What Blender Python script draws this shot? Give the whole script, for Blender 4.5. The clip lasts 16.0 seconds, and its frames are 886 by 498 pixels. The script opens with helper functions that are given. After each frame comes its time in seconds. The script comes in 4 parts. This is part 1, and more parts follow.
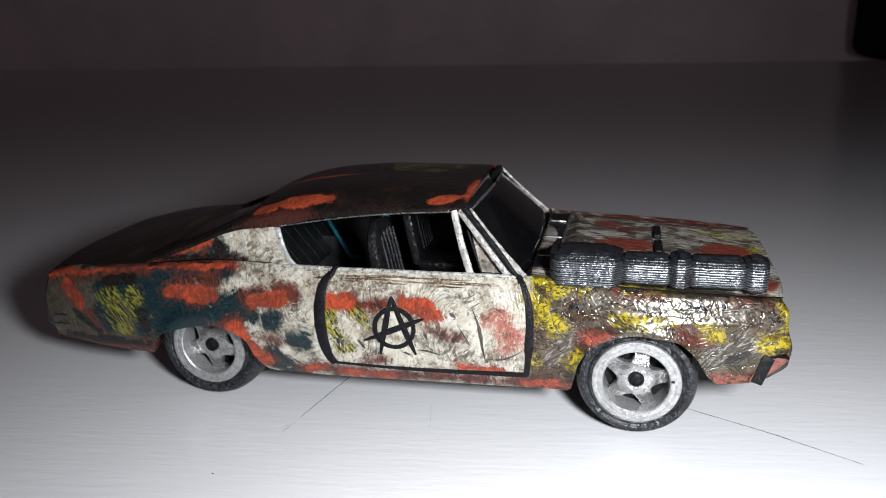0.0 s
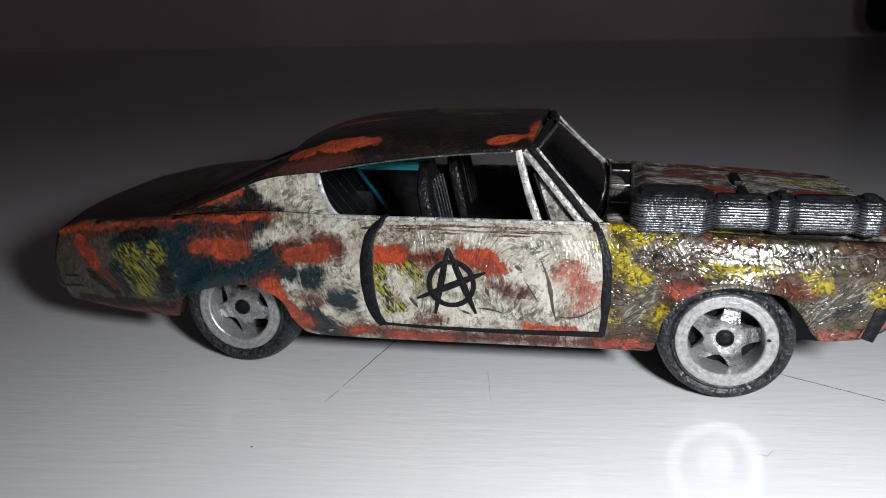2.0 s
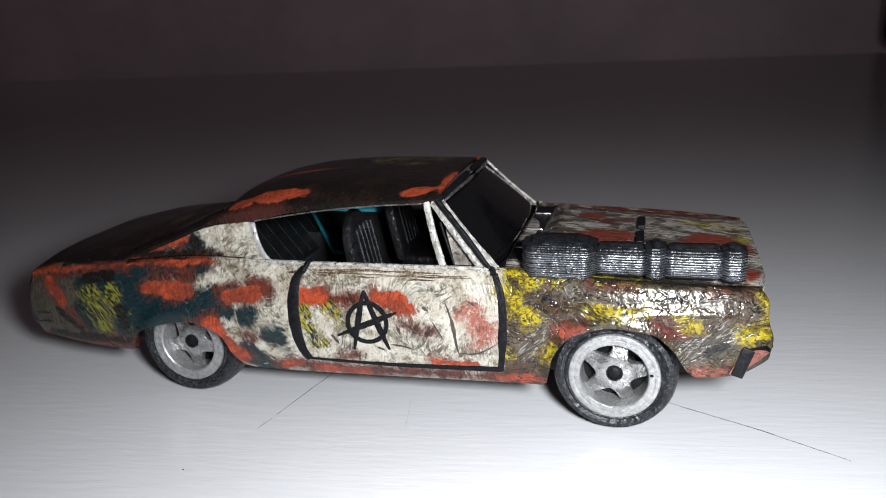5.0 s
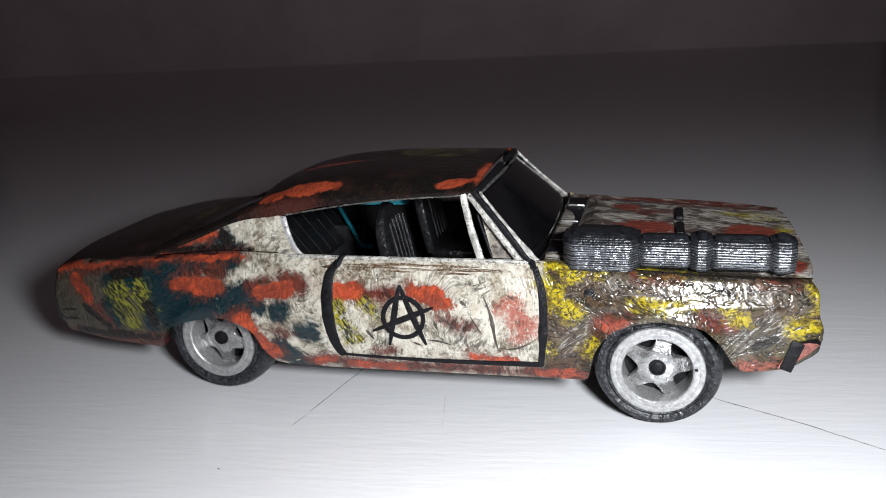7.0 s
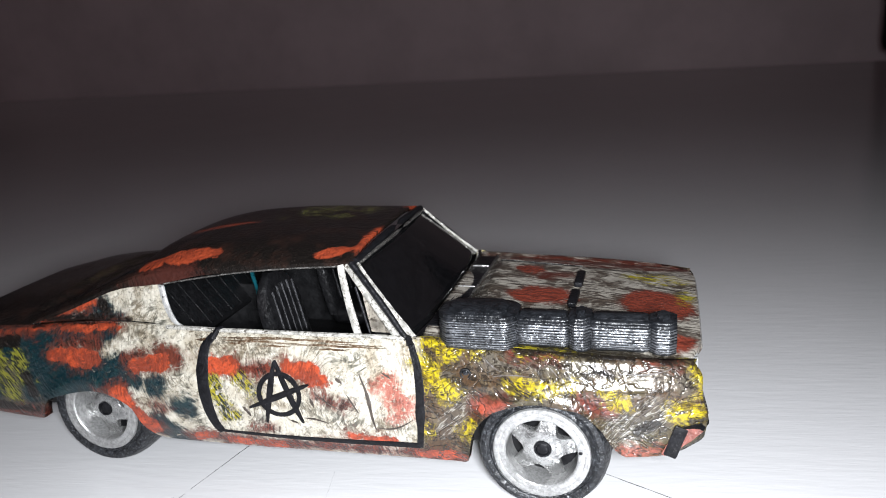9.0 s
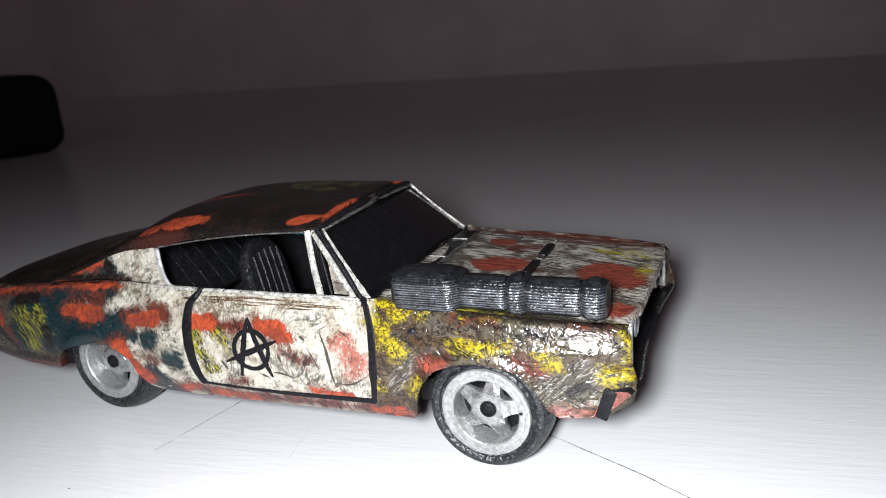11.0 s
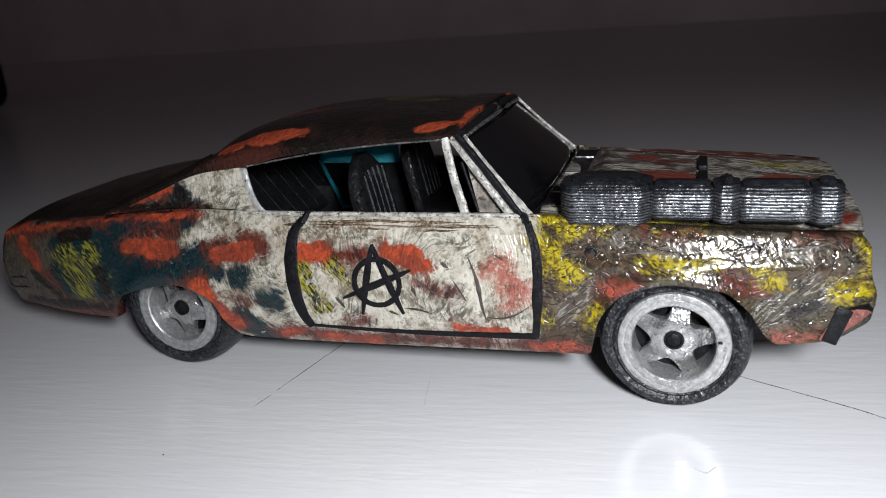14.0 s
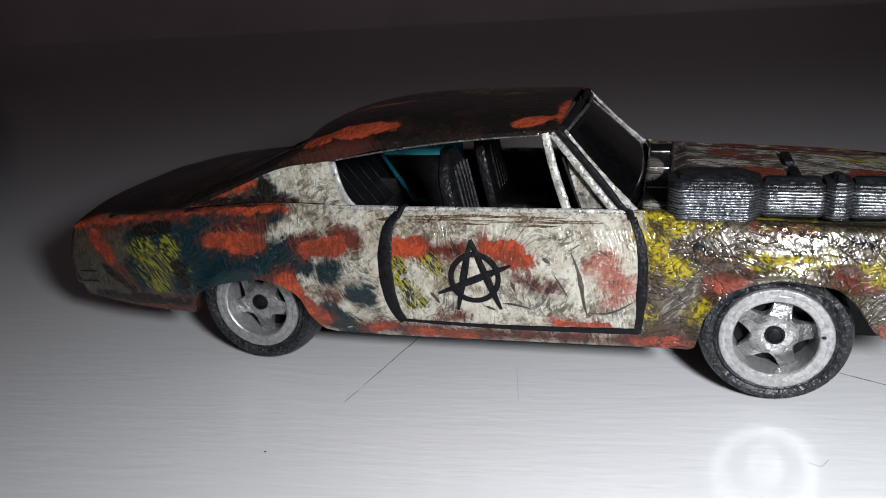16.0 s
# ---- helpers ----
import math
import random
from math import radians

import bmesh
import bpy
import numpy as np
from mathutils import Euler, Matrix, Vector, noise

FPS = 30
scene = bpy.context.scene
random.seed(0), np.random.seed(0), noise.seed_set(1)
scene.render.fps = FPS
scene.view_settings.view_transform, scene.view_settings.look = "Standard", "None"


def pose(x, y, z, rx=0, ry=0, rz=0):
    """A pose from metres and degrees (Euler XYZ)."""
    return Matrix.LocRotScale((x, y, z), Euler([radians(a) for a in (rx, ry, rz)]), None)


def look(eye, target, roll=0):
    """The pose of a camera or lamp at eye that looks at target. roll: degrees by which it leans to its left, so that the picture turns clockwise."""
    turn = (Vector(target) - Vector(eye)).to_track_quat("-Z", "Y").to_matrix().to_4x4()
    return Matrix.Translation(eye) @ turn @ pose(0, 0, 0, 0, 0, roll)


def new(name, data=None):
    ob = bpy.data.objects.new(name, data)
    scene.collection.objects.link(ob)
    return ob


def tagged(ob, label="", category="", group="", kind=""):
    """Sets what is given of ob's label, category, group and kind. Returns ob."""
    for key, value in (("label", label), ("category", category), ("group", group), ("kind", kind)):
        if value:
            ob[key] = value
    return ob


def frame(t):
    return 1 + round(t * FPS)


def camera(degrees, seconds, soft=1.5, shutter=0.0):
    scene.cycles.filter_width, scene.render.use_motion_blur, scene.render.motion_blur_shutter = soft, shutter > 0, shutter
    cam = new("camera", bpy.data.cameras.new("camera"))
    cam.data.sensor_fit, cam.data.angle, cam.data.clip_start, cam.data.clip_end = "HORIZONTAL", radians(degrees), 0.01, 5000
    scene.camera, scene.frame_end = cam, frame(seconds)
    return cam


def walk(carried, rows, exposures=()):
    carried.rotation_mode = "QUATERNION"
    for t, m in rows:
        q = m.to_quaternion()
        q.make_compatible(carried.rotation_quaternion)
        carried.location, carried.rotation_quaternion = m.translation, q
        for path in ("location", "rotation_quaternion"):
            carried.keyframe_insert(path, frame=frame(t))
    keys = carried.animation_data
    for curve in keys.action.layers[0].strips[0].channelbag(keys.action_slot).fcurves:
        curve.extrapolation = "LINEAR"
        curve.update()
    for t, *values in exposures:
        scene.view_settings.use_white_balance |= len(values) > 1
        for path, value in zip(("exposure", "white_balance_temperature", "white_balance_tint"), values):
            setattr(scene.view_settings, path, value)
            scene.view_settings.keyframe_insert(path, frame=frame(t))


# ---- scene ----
cam = camera(60.3, 16.0, soft=1.0)
cam.data.dof.use_dof, cam.data.dof.focus_distance, cam.data.dof.aperture_fstop = True, 0.063, 85.0
# All plan numbers are centimetres of the real model (about 1:64); U turns them into metres.
U = 0.01
PATH = [
    (0, (4.104, -6.515, 3.862), (3.652, -4.665, 3.253), -1.7),
    (0.5, (4.052, -6.505, 3.864), (3.603, -4.655, 3.25), -1.7),
    (1, (3.811, -6.46, 3.802), (3.369, -4.607, 3.194), -1.9),
    (1.5, (3.535, -6.278, 3.588), (3.088, -4.424, 2.989), -2.4),
    (2, (3.399, -6.016, 3.305), (2.958, -4.173, 2.665), -2.0),
    (2.5, (3.651, -6.1, 3.362), (3.197, -4.253, 2.744), -1.9),
    (3, (4.076, -6.221, 3.549), (3.608, -4.373, 2.942), -2.0),
    (3.5, (4.229, -6.271, 3.582), (3.746, -4.426, 2.98), -2.2),
    (4, (4.513, -6.273, 3.667), (3.997, -4.439, 3.059), -2.6),
    (4.2, (4.591, -6.291, 3.64), (4.075, -4.454, 3.04), -2.6),
    (6.3, (4.614, -6.274, 3.846), (4.042, -4.455, 3.245), -4.1),
    (6.5, (4.45, -6.265, 3.767), (3.892, -4.445, 3.156), -3.8),
    (7, (4.27, -6.237, 3.682), (3.729, -4.412, 3.067), -3.6),
    (7.5, (4.111, -6.23, 3.727), (3.582, -4.403, 3.108), -3.5),
    (8, (3.698, -6.176, 3.92), (3.211, -4.341, 3.292), -3.5),
    (8.5, (3.885, -6.141, 3.983), (3.373, -4.312, 3.356), -3.8),
    (9, (5.23, -5.493, 3.985), (4.673, -3.661, 3.408), -4.0),
    (9.5, (6.033, -5.434, 3.869), (5.334, -3.647, 3.304), -4.3),
    (10, (6.335, -5.447, 3.778), (5.562, -3.694, 3.206), -5.0),
    (10.2, (6.488, -5.457, 3.767), (5.695, -3.712, 3.197), -5.1),
    (12.3, (6.351, -5.502, 3.713), (5.595, -3.737, 3.154), -5.2),
    (12.5, (6.337, -5.481, 3.655), (5.584, -3.714, 3.096), -5.3),
    (13, (6.08, -5.413, 3.688), (5.34, -3.651, 3.097), -5.6),
    (13.5, (4.8, -5.205, 3.363), (4.143, -3.423, 2.736), -5.0),
    (14, (4.419, -5.315, 3.125), (3.794, -3.528, 2.479), -4.7),
    (14.5, (4.242, -5.342, 3.093), (3.646, -3.55, 2.435), -4.3),
    (15, (4.115, -5.398, 3.1), (3.518, -3.61, 2.43), -4.1),
    (15.5, (3.982, -5.467, 3.158), (3.394, -3.673, 2.495), -4.2),
    (16, (3.501, -5.561, 3.249), (2.94, -3.767, 2.567), -4.0),
]
walk(cam, [(t, look(Vector(eye) * U, Vector(target) * U, roll)) for t, eye, target, roll in PATH],
     [(0, 0.24), (1.0, 0.22), (1.6, 0.14), (2.1, -0.22), (2.6, -0.10), (3.2, 0.1), (7.5, 0.25), (8.5, 0.45), (9.0, 0.74), (10.2, 0.72), (12.3, 0.56), (13.0, 0.50), (13.5, 0.26), (14.0, -0.11), (14.5, -0.25), (16, -0.22)])

# ---- light: a phone's torch beside the lens, and a faint room light ----
FLASH = (5.95, -6.15, 4.15)
lamp = bpy.data.lights.new("torch", "SPOT")
lamp.spot_size, lamp.spot_blend = radians(166), 1.0
lamp.energy, lamp.color, lamp.shadow_soft_size = 0.575, (0.92, 0.95, 1.0), 0.55 * U
new("torch", lamp).matrix_world = look(Vector(FLASH) * U, Vector((4.2, 1.0, 0.6)) * U)
world = bpy.data.worlds.new("room_dark")
scene.world = world
world.use_nodes = True
world.node_tree.nodes["Background"].inputs["Color"].default_value = (1.0, 0.86, 0.92, 1)
world.node_tree.nodes["Background"].inputs["Strength"].default_value = 0.15


# ---- materials ----
class Graph:
    """A node material, built with short calls; coordinates are in centimetres of the model."""

    def __init__(self, name):
        self.mat = bpy.data.materials.new(name)
        self.mat.use_nodes = True
        self.t = self.mat.node_tree
        self.bsdf = self.t.nodes["Principled BSDF"]
        co = self.t.nodes.new("ShaderNodeTexCoord")
        self.p = self.vmath("SCALE", co.outputs["Object"], scale=1 / U)

    def put(self, socket, value):
        if isinstance(value, bpy.types.NodeSocket):
            self.t.links.new(value, socket)
        elif isinstance(value, (tuple, list)) and len(value) == 3 and socket.type == "RGBA":
            socket.default_value = (*value, 1)
        else:
            socket.default_value = value

    def vmath(self, op, a, b=None, scale=None):
        n = self.t.nodes.new("ShaderNodeVectorMath")
        n.operation = op
        self.put(n.inputs[0], a)
        if b is not None:
            self.put(n.inputs[1], b)
        if scale is not None:
            self.put(n.inputs["Scale"], scale)
        return n.outputs["Value"] if op in ("LENGTH", "DOT_PRODUCT") else n.outputs["Vector"]

    def math(self, op, a, b=0.0, clamp=False):
        n = self.t.nodes.new("ShaderNodeMath")
        n.operation, n.use_clamp = op, clamp
        self.put(n.inputs[0], a)
        self.put(n.inputs[1], b)
        return n.outputs[0]

    def mapped(self, loc=(0, 0, 0), rot=(0, 0, 0), scale=(1, 1, 1), kind="POINT", vec=None):
        n = self.t.nodes.new("ShaderNodeMapping")
        n.vector_type = kind
        self.put(n.inputs["Vector"], vec or self.p)
        n.inputs["Location"].default_value = loc
        n.inputs["Rotation"].default_value = [radians(a) for a in rot]
        n.inputs["Scale"].default_value = scale
        return n.outputs[0]

    def noise(self, scale, detail=3.0, rough=0.55, vec=None, colour=False, warp=0.0):
        n = self.t.nodes.new("ShaderNodeTexNoise")
        self.put(n.inputs["Vector"], vec or self.p)
        n.inputs["Scale"].default_value, n.inputs["Detail"].default_value = scale, detail
        n.inputs["Roughness"].default_value, n.inputs["Distortion"].default_value = rough, warp
        return n.outputs["Color"] if colour else n.outputs["Fac"]

    def span(self, v, a, b, lo=0.0, hi=1.0, smooth=True):
        n = self.t.nodes.new("ShaderNodeMapRange")
        n.interpolation_type = "SMOOTHSTEP" if smooth else "LINEAR"
        self.put(n.inputs[0], v)
        for k, x in zip((1, 2, 3, 4), (a, b, lo, hi)):
            n.inputs[k].default_value = x
        return n.outputs[0]

    def mix(self, f, a, b, kind="MIX"):
        n = self.t.nodes.new("ShaderNodeMix")
        n.data_type, n.blend_type = "RGBA", kind
        self.put(n.inputs[0], f)
        self.put(n.inputs[6], a)
        self.put(n.inputs[7], b)
        return n.outputs[2]

    def bump(self, height, strength=0.3, distance=0.01, normal=None):
        n = self.t.nodes.new("ShaderNodeBump")
        self.put(n.inputs["Height"], height)
        n.inputs["Strength"].default_value, n.inputs["Distance"].default_value = strength, distance * U
        if normal:
            self.put(n.inputs["Normal"], normal)
        return n.outputs[0]

    def done(self, colour, rough, metal=0.0, normal=None, **more):
        self.put(self.bsdf.inputs["Base Color"], colour)
        self.put(self.bsdf.inputs["Roughness"], rough)
        self.put(self.bsdf.inputs["Metallic"], metal)
        if normal:
            self.put(self.bsdf.inputs["Normal"], normal)
        for key, v in more.items():
            self.put(self.bsdf.inputs[key.replace("_", " ")], v)
        return self.mat


ORANGE, MAROON, WHITE = (0.29, 0.046, 0.018), (0.06, 0.014, 0.009), (0.38, 0.36, 0.305)
YELLOW, LIME, TEAL = (0.26, 0.205, 0.007), (0.14, 0.135, 0.018), (0.003, 0.0125, 0.016)
NEAR_BLACK, BROWN = (0.006, 0.005, 0.0045), (0.040, 0.023, 0.012)
# Brush strokes on the sides, as x, z of both ends and the half width.
SIDE_ORANGE = [(-1.82, 1.28, -1.46, 1.33, .048), (-1.46, 1.32, -.53, 1.44, .018), (-.53, 1.455, .36, 1.495, .024), (-.19, 1.45, .29, 1.485, .034),
               (.36, 1.50, .48, 1.49, .020), (-.48, 1.52, .11, 1.67, .040), (-1.51, 1.20, -1.36, 1.02, .072), (-.26, 1.22, .21, 1.22, .065),
               (-.04, 1.16, .15, 1.15, .045), (.65, 1.17, .96, 1.22, .073), (.44, .90, .74, .55, .085), (1.17, .49, 1.36, .54, .040),
               (1.51, .48, 2.04, .49, .039), (1.42, 1.22, 1.63, 1.22, .081), (2.16, 1.26, 2.39, 1.19, .074), (2.42, 1.13, 2.49, 1.13, .060),
               (2.69, .66, 3.09, .63, .033), (3.49, .51, 3.69, .55, .047), (3.30, .52, 3.44, .53, .030),
               (3.86, 1.02, 3.98, 1.06, .022)]
SIDE_MAROON = [(1.10, .50, 3.60, .52, .05), (-1.46, 1.29, -.53, 1.40, .036), (-.48, 1.50, -.03, 1.63, .045), (-.12, 1.32, .23, 1.34, .060), (.90, 1.29, 1.10, 1.26, .068),
               (.58, 1.24, .74, 1.28, .039), (1.69, 1.21, 1.97, 1.22, .061), (2.42, 1.00, 2.63, .93, .037), (2.67, .98, 2.72, .96, .041),
               (.20, .91, .47, .95, .035), (-1.27, .93, -1.10, .71, .037), (-1.89, .57, -.02, .60, .069), (.80, .79, .93, .76, .025),
               (1.81, .63, 1.96, .67, .034), (2.07, .54, 3.02, .54, .033), (3.80, .99, 4.06, 1.09, .045), (4.63, 1.14, 4.85, 1.05, .055),
               (4.09, 1.43, 4.45, 1.43, .026), (5.12, 1.42, 5.32, 1.395, .020), (3.23, .55, 3.67, .51, .047)]
SIDE_YELLOW = [(-.95, 1.12, -.85, .81, .125), (-.69, 1.21, -.63, .95, .067), (1.44, 1.03, 1.54, .84, .085), (1.54, .77, 1.63, .78, .052),
               (1.70, 1.10, 1.78, .98, .055), (3.38, 1.33, 3.44, 1.25, .085), (3.53, 1.17, 3.58, 1.12, .060), (3.36, .74, 3.40, .76, .035),
               (3.68, .77, 3.77, .89, .036), (4.12, 1.21, 4.58, 1.215, .026), (4.87, 1.17, 4.94, 1.13, .055), (5.40, 1.05, 5.49, 1.02, .060),
               (4.18, 1.49, 4.75, 1.47, .016), (5.50, 1.36, 5.52, 1.08, .014), (3.37, 1.46, 3.69, 1.42, .035), (3.70, 1.38, 3.80, 1.41, .022)]
SIDE_TEAL = [(-1.05, 1.24, -.62, 1.22, .05), (-1.06, .95, -1.02, .80, .05), (-.62, 1.1, -.58, .80, .05), (-.25, 1.52, .35, 1.54, .012), (-.95, 1.385, -.20, 1.425, .012), (-.90, 1.34, -.30, 1.385, .030), (-.81, 1.32, -.35, 1.36, .056), (-.45, 1.27, -.37, .89, .097), (-.27, 1.04, .48, 1.13, .085), (-.37, .91, .42, .99, .060),
             (-.27, 1.38, .33, 1.43, .045), (.79, 1.00, .86, 1.02, .034), (1.06, .80, 1.14, .82, .039), (.82, .62, 1.04, .41, .070),
             (.14, 1.63, .20, 1.61, .045), (.47, 1.09, .63, 1.04, .044)]
SIDE_WORN = [(4.98, .69, 5.25, .71, .050), (3.84, 1.00, 4.02, 1.07, .030), (3.06, 1.15, 3.23, .97, .100), (2.95, 1.05, 3.06, 1.01, .055), (3.11, .85, 3.20, .88, .046)]
SIDE_GREY = [(.52, 1.70, .84, 1.52, .068), (.33, 1.42, .68, 1.42, .049), (.79, 1.04, 1.10, 1.10, .058), (1.60, 1.33, 2.01, 1.38, .047),
             (1.77, 1.05, 1.85, .78, .057), (2.32, .90, 2.84, .76, .065), (2.93, .80, 3.27, .75, .046), (1.38, 1.36, 1.60, 1.35, .038),
             (.89, 1.34, 1.06, 1.23, .044), (-1.71, .99, -1.62, .71, .076), (-1.12, 1.24, -.93, 1.22, .073), (-1.55, .69, -.39, .70, .037),
             (-.55, .85, .13, .84, .030), (2.46, 1.35, 2.83, 1.32, .037), (.89, .96, 1.28, .66, .049)]
# Silvery strokes; the long upper ones paint the glare along the fender.
SIDE_BARE_GLARE = [(3.80, 1.37, 4.14, 1.38, .055), (4.25, 1.38, 4.74, 1.36, .065), (4.03, 1.14, 4.54, 1.145, .028), (5.30, 1.33, 5.46, 1.20, .065), (4.80, 1.33, 5.25, 1.31, .040)]
# Black marks; crevice shade and the gun's shadow are painted in with them.
SIDE_SOOT_SHADE = [(4.15, 1.475, 5.35, 1.425, .022), (-1.6, .63, -.55, .64, .035), (4.72, 1.36, 4.86, 1.31, .016), (5.05, .88, 5.2, .95, .03), (-1.32, 1.412, -.6, 1.472, .018), (-.6, 1.478, .35, 1.545, .020), (.35, 1.545, .50, 1.525, .010), (-.48, 1.64, .30, 1.87, .014),
             (.19, 1.66, .24, 1.60, .045), (-1.0, 1.28, -.70, 1.31, .045), (-.62, .98, -.55, .82, .06), (-1.45, .92, -1.15, .72, .03)]
SIDE_SCRAPE = [(4.88, .90, 5.18, 1.02, .10), (3.55, .80, 3.70, 1.0, .06)]
# Patches on roof and hood, as centre x, y, radius x, y and turn.
TOP_ORANGE = [(1.02, .29, .32, .095, 4), (2.48, .31, .17, .07, 15), (2.68, .6, .05, .3, 0), (.92, 1.02, .36, .07, 10), (.68, .24, .15, .08, 0), (2.66, 1.95, .08, .2, 0),
              (4.15, .94, .27, .20, 0), (3.97, 1.62, .14, .12, 0), (5.17, 1.04, .30, .31, 12), (5.37, .30, .12, .15, 0)]
TOP_YELLOW = [(1.95, 1.50, .45, .30, 20), (5.17, 1.70, .27, .15, 0), (5.42, 1.30, .06, .16, 0), (3.95, -.03, .45, .05, 0), (5.42, -.05, .08, .08, 0)]
TOP_GREY = [(-1.05, 1.35, .62, .85, 0), (4.5, -.02, 1.05, .13, 0), (3.62, .6, .08, .9, 0)]
TOP_MAROON = [(.85, .12, .28, .10, 0), (4.22, 1.50, .24, .12, 0), (4.6, 2.16, 1.3, .17, 0), (4.20, .94, .30, .22, 0), (5.16, 1.0, .34, .34, 12)]


def paint(name, top):
    """Hand-brushed scrap-yard paint: dirty white or black ground, with strokes of colour at set places."""
    g = Graph(name)
    bent = g.vmath("ADD", g.p, g.vmath("SCALE", g.vmath("SUBTRACT", g.noise(0.9, 2, 0.5, colour=True), (0.5, 0.5, 0.5)), scale=1.1))
    va = g.mapped(rot=(0, 66, 0), scale=(1.6, 0.6, 0.26), kind="TEXTURE", vec=bent)
    vb = g.mapped(rot=(0, -18, 25), scale=(1.6, 0.6, 0.34), kind="TEXTURE", vec=bent)
    hairs_a, hairs_b = g.noise(10, 4, 0.62, vec=va), g.noise(7, 4, 0.64, vec=vb)
    grain = g.noise(42, 3, 0.65)
    blot = g.noise(4.6, 5, 0.64)
    broad = g.noise(2.0, 3, 0.55)
    x = g.t.nodes.new("ShaderNodeSeparateXYZ")
    g.t.links.new(g.p, x.inputs[0])
    x = x.outputs[0]

    def times(a, b):
        return g.math("MULTIPLY", a, b)

    def plus(a, b):
        return g.math("ADD", a, b)

    def centred(v, k):
        return times(g.math("SUBTRACT", v, 0.5), k)

    def lines(vec, scale, width):
        """Thin scratches along the brush's way."""
        return g.span(g.math("ABSOLUTE", centred(g.noise(scale, 2, 0.5, vec=vec), 1.0)), 0.0, width, 1.0, 0.0)

    ragged = plus(centred(g.noise(5.0, 3, 0.6), 0.20), plus(centred(hairs_a, 0.16), plus(centred(hairs_b, 0.12), centred(grain, 0.05))))

    chipped = plus(centred(g.noise(6.5, 4, 0.62), 0.22), plus(centred(hairs_b, 0.05), centred(grain, 0.05)))

    def dabs(colour, soft=0.02, rough=1.0, grow=0.0, edge=None):
        """Strokes with half-dry edges, from the distance to the painted places."""
        a = g.t.nodes.new("ShaderNodeAttribute")
        a.attribute_name = "to_" + colour
        return g.span(plus(a.outputs["Fac"], times(edge or ragged, rough)), grow + soft, grow - soft)

    scratch_mask = g.span(g.noise(3.6, 3), 0.46, 0.58)
    scratches = times(g.math("MAXIMUM", lines(va, 13, 0.020), lines(vb, 12, 0.018)), scratch_mask)
    thick = g.span(plus(times(grain, 0.45), times(hairs_b, 0.55)), 0.36, 0.58)
    relief = plus(plus(times(hairs_a, 0.75), times(hairs_b, 0.45)), times(g.noise(24, 4, 0.65), 1.3))
    ridges = plus(plus(times(g.noise(10, 1.2, 0.5, vec=va), 0.75), times(g.noise(7, 1.2, 0.5, vec=vb), 0.5)), times(g.noise(26, 1.5, 0.5), 0.8))
    rough = g.span(blot, 0.3, 0.7, 0.10, 0.22)
    if top == "roof":
        col = g.mix(g.span(blot, 0.45, 0.7), NEAR_BLACK, (0.016, 0.0085, 0.0065))
        col = g.mix(times(g.span(grain, 0.60, 0.70), 0.16), col, (0.09, 0.07, 0.055))
        col = g.mix(times(dabs("grey", 0.08, 1.2), g.span(plus(times(blot, 0.5), times(hairs_a, 0.5)), 0.46, 0.60)), col, (0.026, 0.020, 0.012))
        col = g.mix(times(dabs("maroon", 0.08, 1.2), 0.8), col, (0.04, 0.012, 0.009))
        col = g.mix(dabs("orange", 0.015, 0.6, 0.0, chipped), col, g.mix(thick, (0.15, 0.026, 0.013), (0.25, 0.042, 0.017)))
        grass = g.mapped(rot=(0, 0, 18), scale=(2.2, 0.22, 0.6), kind="TEXTURE")
        col = g.mix(times(dabs("yellow", 0.12, 0.6, 0.02), times(lines(grass, 13, 0.045), g.span(g.noise(4, 3), 0.42, 0.55))), col, (0.20, 0.20, 0.05))
        return g.done(col, rough, 0.0, g.bump(ridges, 0.8, 0.014), Specular_IOR_Level=0.3)
    if top == "hood":
        grass = g.mapped(rot=(0, 0, -6), scale=(1.8, 0.20, 0.6), kind="TEXTURE")
        blades = g.noise(8, 5, 0.66, vec=grass)
        col = g.mix(g.span(plus(times(blot, 0.7), times(blades, 0.3)), 0.45, 0.56), (0.27, 0.25, 0.215), (0.055, 0.043, 0.033))
        col = g.mix(times(g.span(blades, 0.50, 0.57), g.span(broad, 0.34, 0.50)), col, (0.035, 0.028, 0.023))
        col = g.mix(times(dabs("maroon", 0.06, 1.0), g.span(blades, 0.36, 0.50)), col, MAROON)
        col = g.mix(dabs("orange", 0.035, 0.8), col, g.mix(thick, (0.08, 0.017, 0.011), (0.155, 0.031, 0.018)))
        # dirty black strip below the gun, with the gun's shade painted in
        col = g.mix(times(dabs("grey", 0.05), 0.9), col, (0.016, 0.013, 0.008))
        col = g.mix(times(dabs("yellow", 0.05), g.span(blades, 0.48, 0.54)), col, (0.22, 0.185, 0.015))
        return g.done(col, rough, 0.0, g.bump(ridges, 0.8, 0.012))
    # dirty white ground
    dirty = g.span(plus(times(blot, 0.55), times(broad, 0.45)), 0.475, 0.575)
    faint = plus(times(dirty, 0.60), 0.16)
    col = g.mix(g.span(g.noise(7, 4, 0.6), 0.40, 0.66), WHITE, (0.30, 0.275, 0.22))
    col = g.mix(times(dirty, 0.6), col, (0.21, 0.178, 0.13))
    col = g.mix(times(g.span(hairs_a, 0.52, 0.62), faint), col, (0.13, 0.105, 0.074))
    col = g.mix(times(g.span(hairs_b, 0.53, 0.63), faint), col, (0.085, 0.066, 0.045))
    col = g.mix(times(times(dirty, g.span(g.noise(17, 5, 0.7), 0.50, 0.58)), 0.8), col, (0.045, 0.036, 0.025))
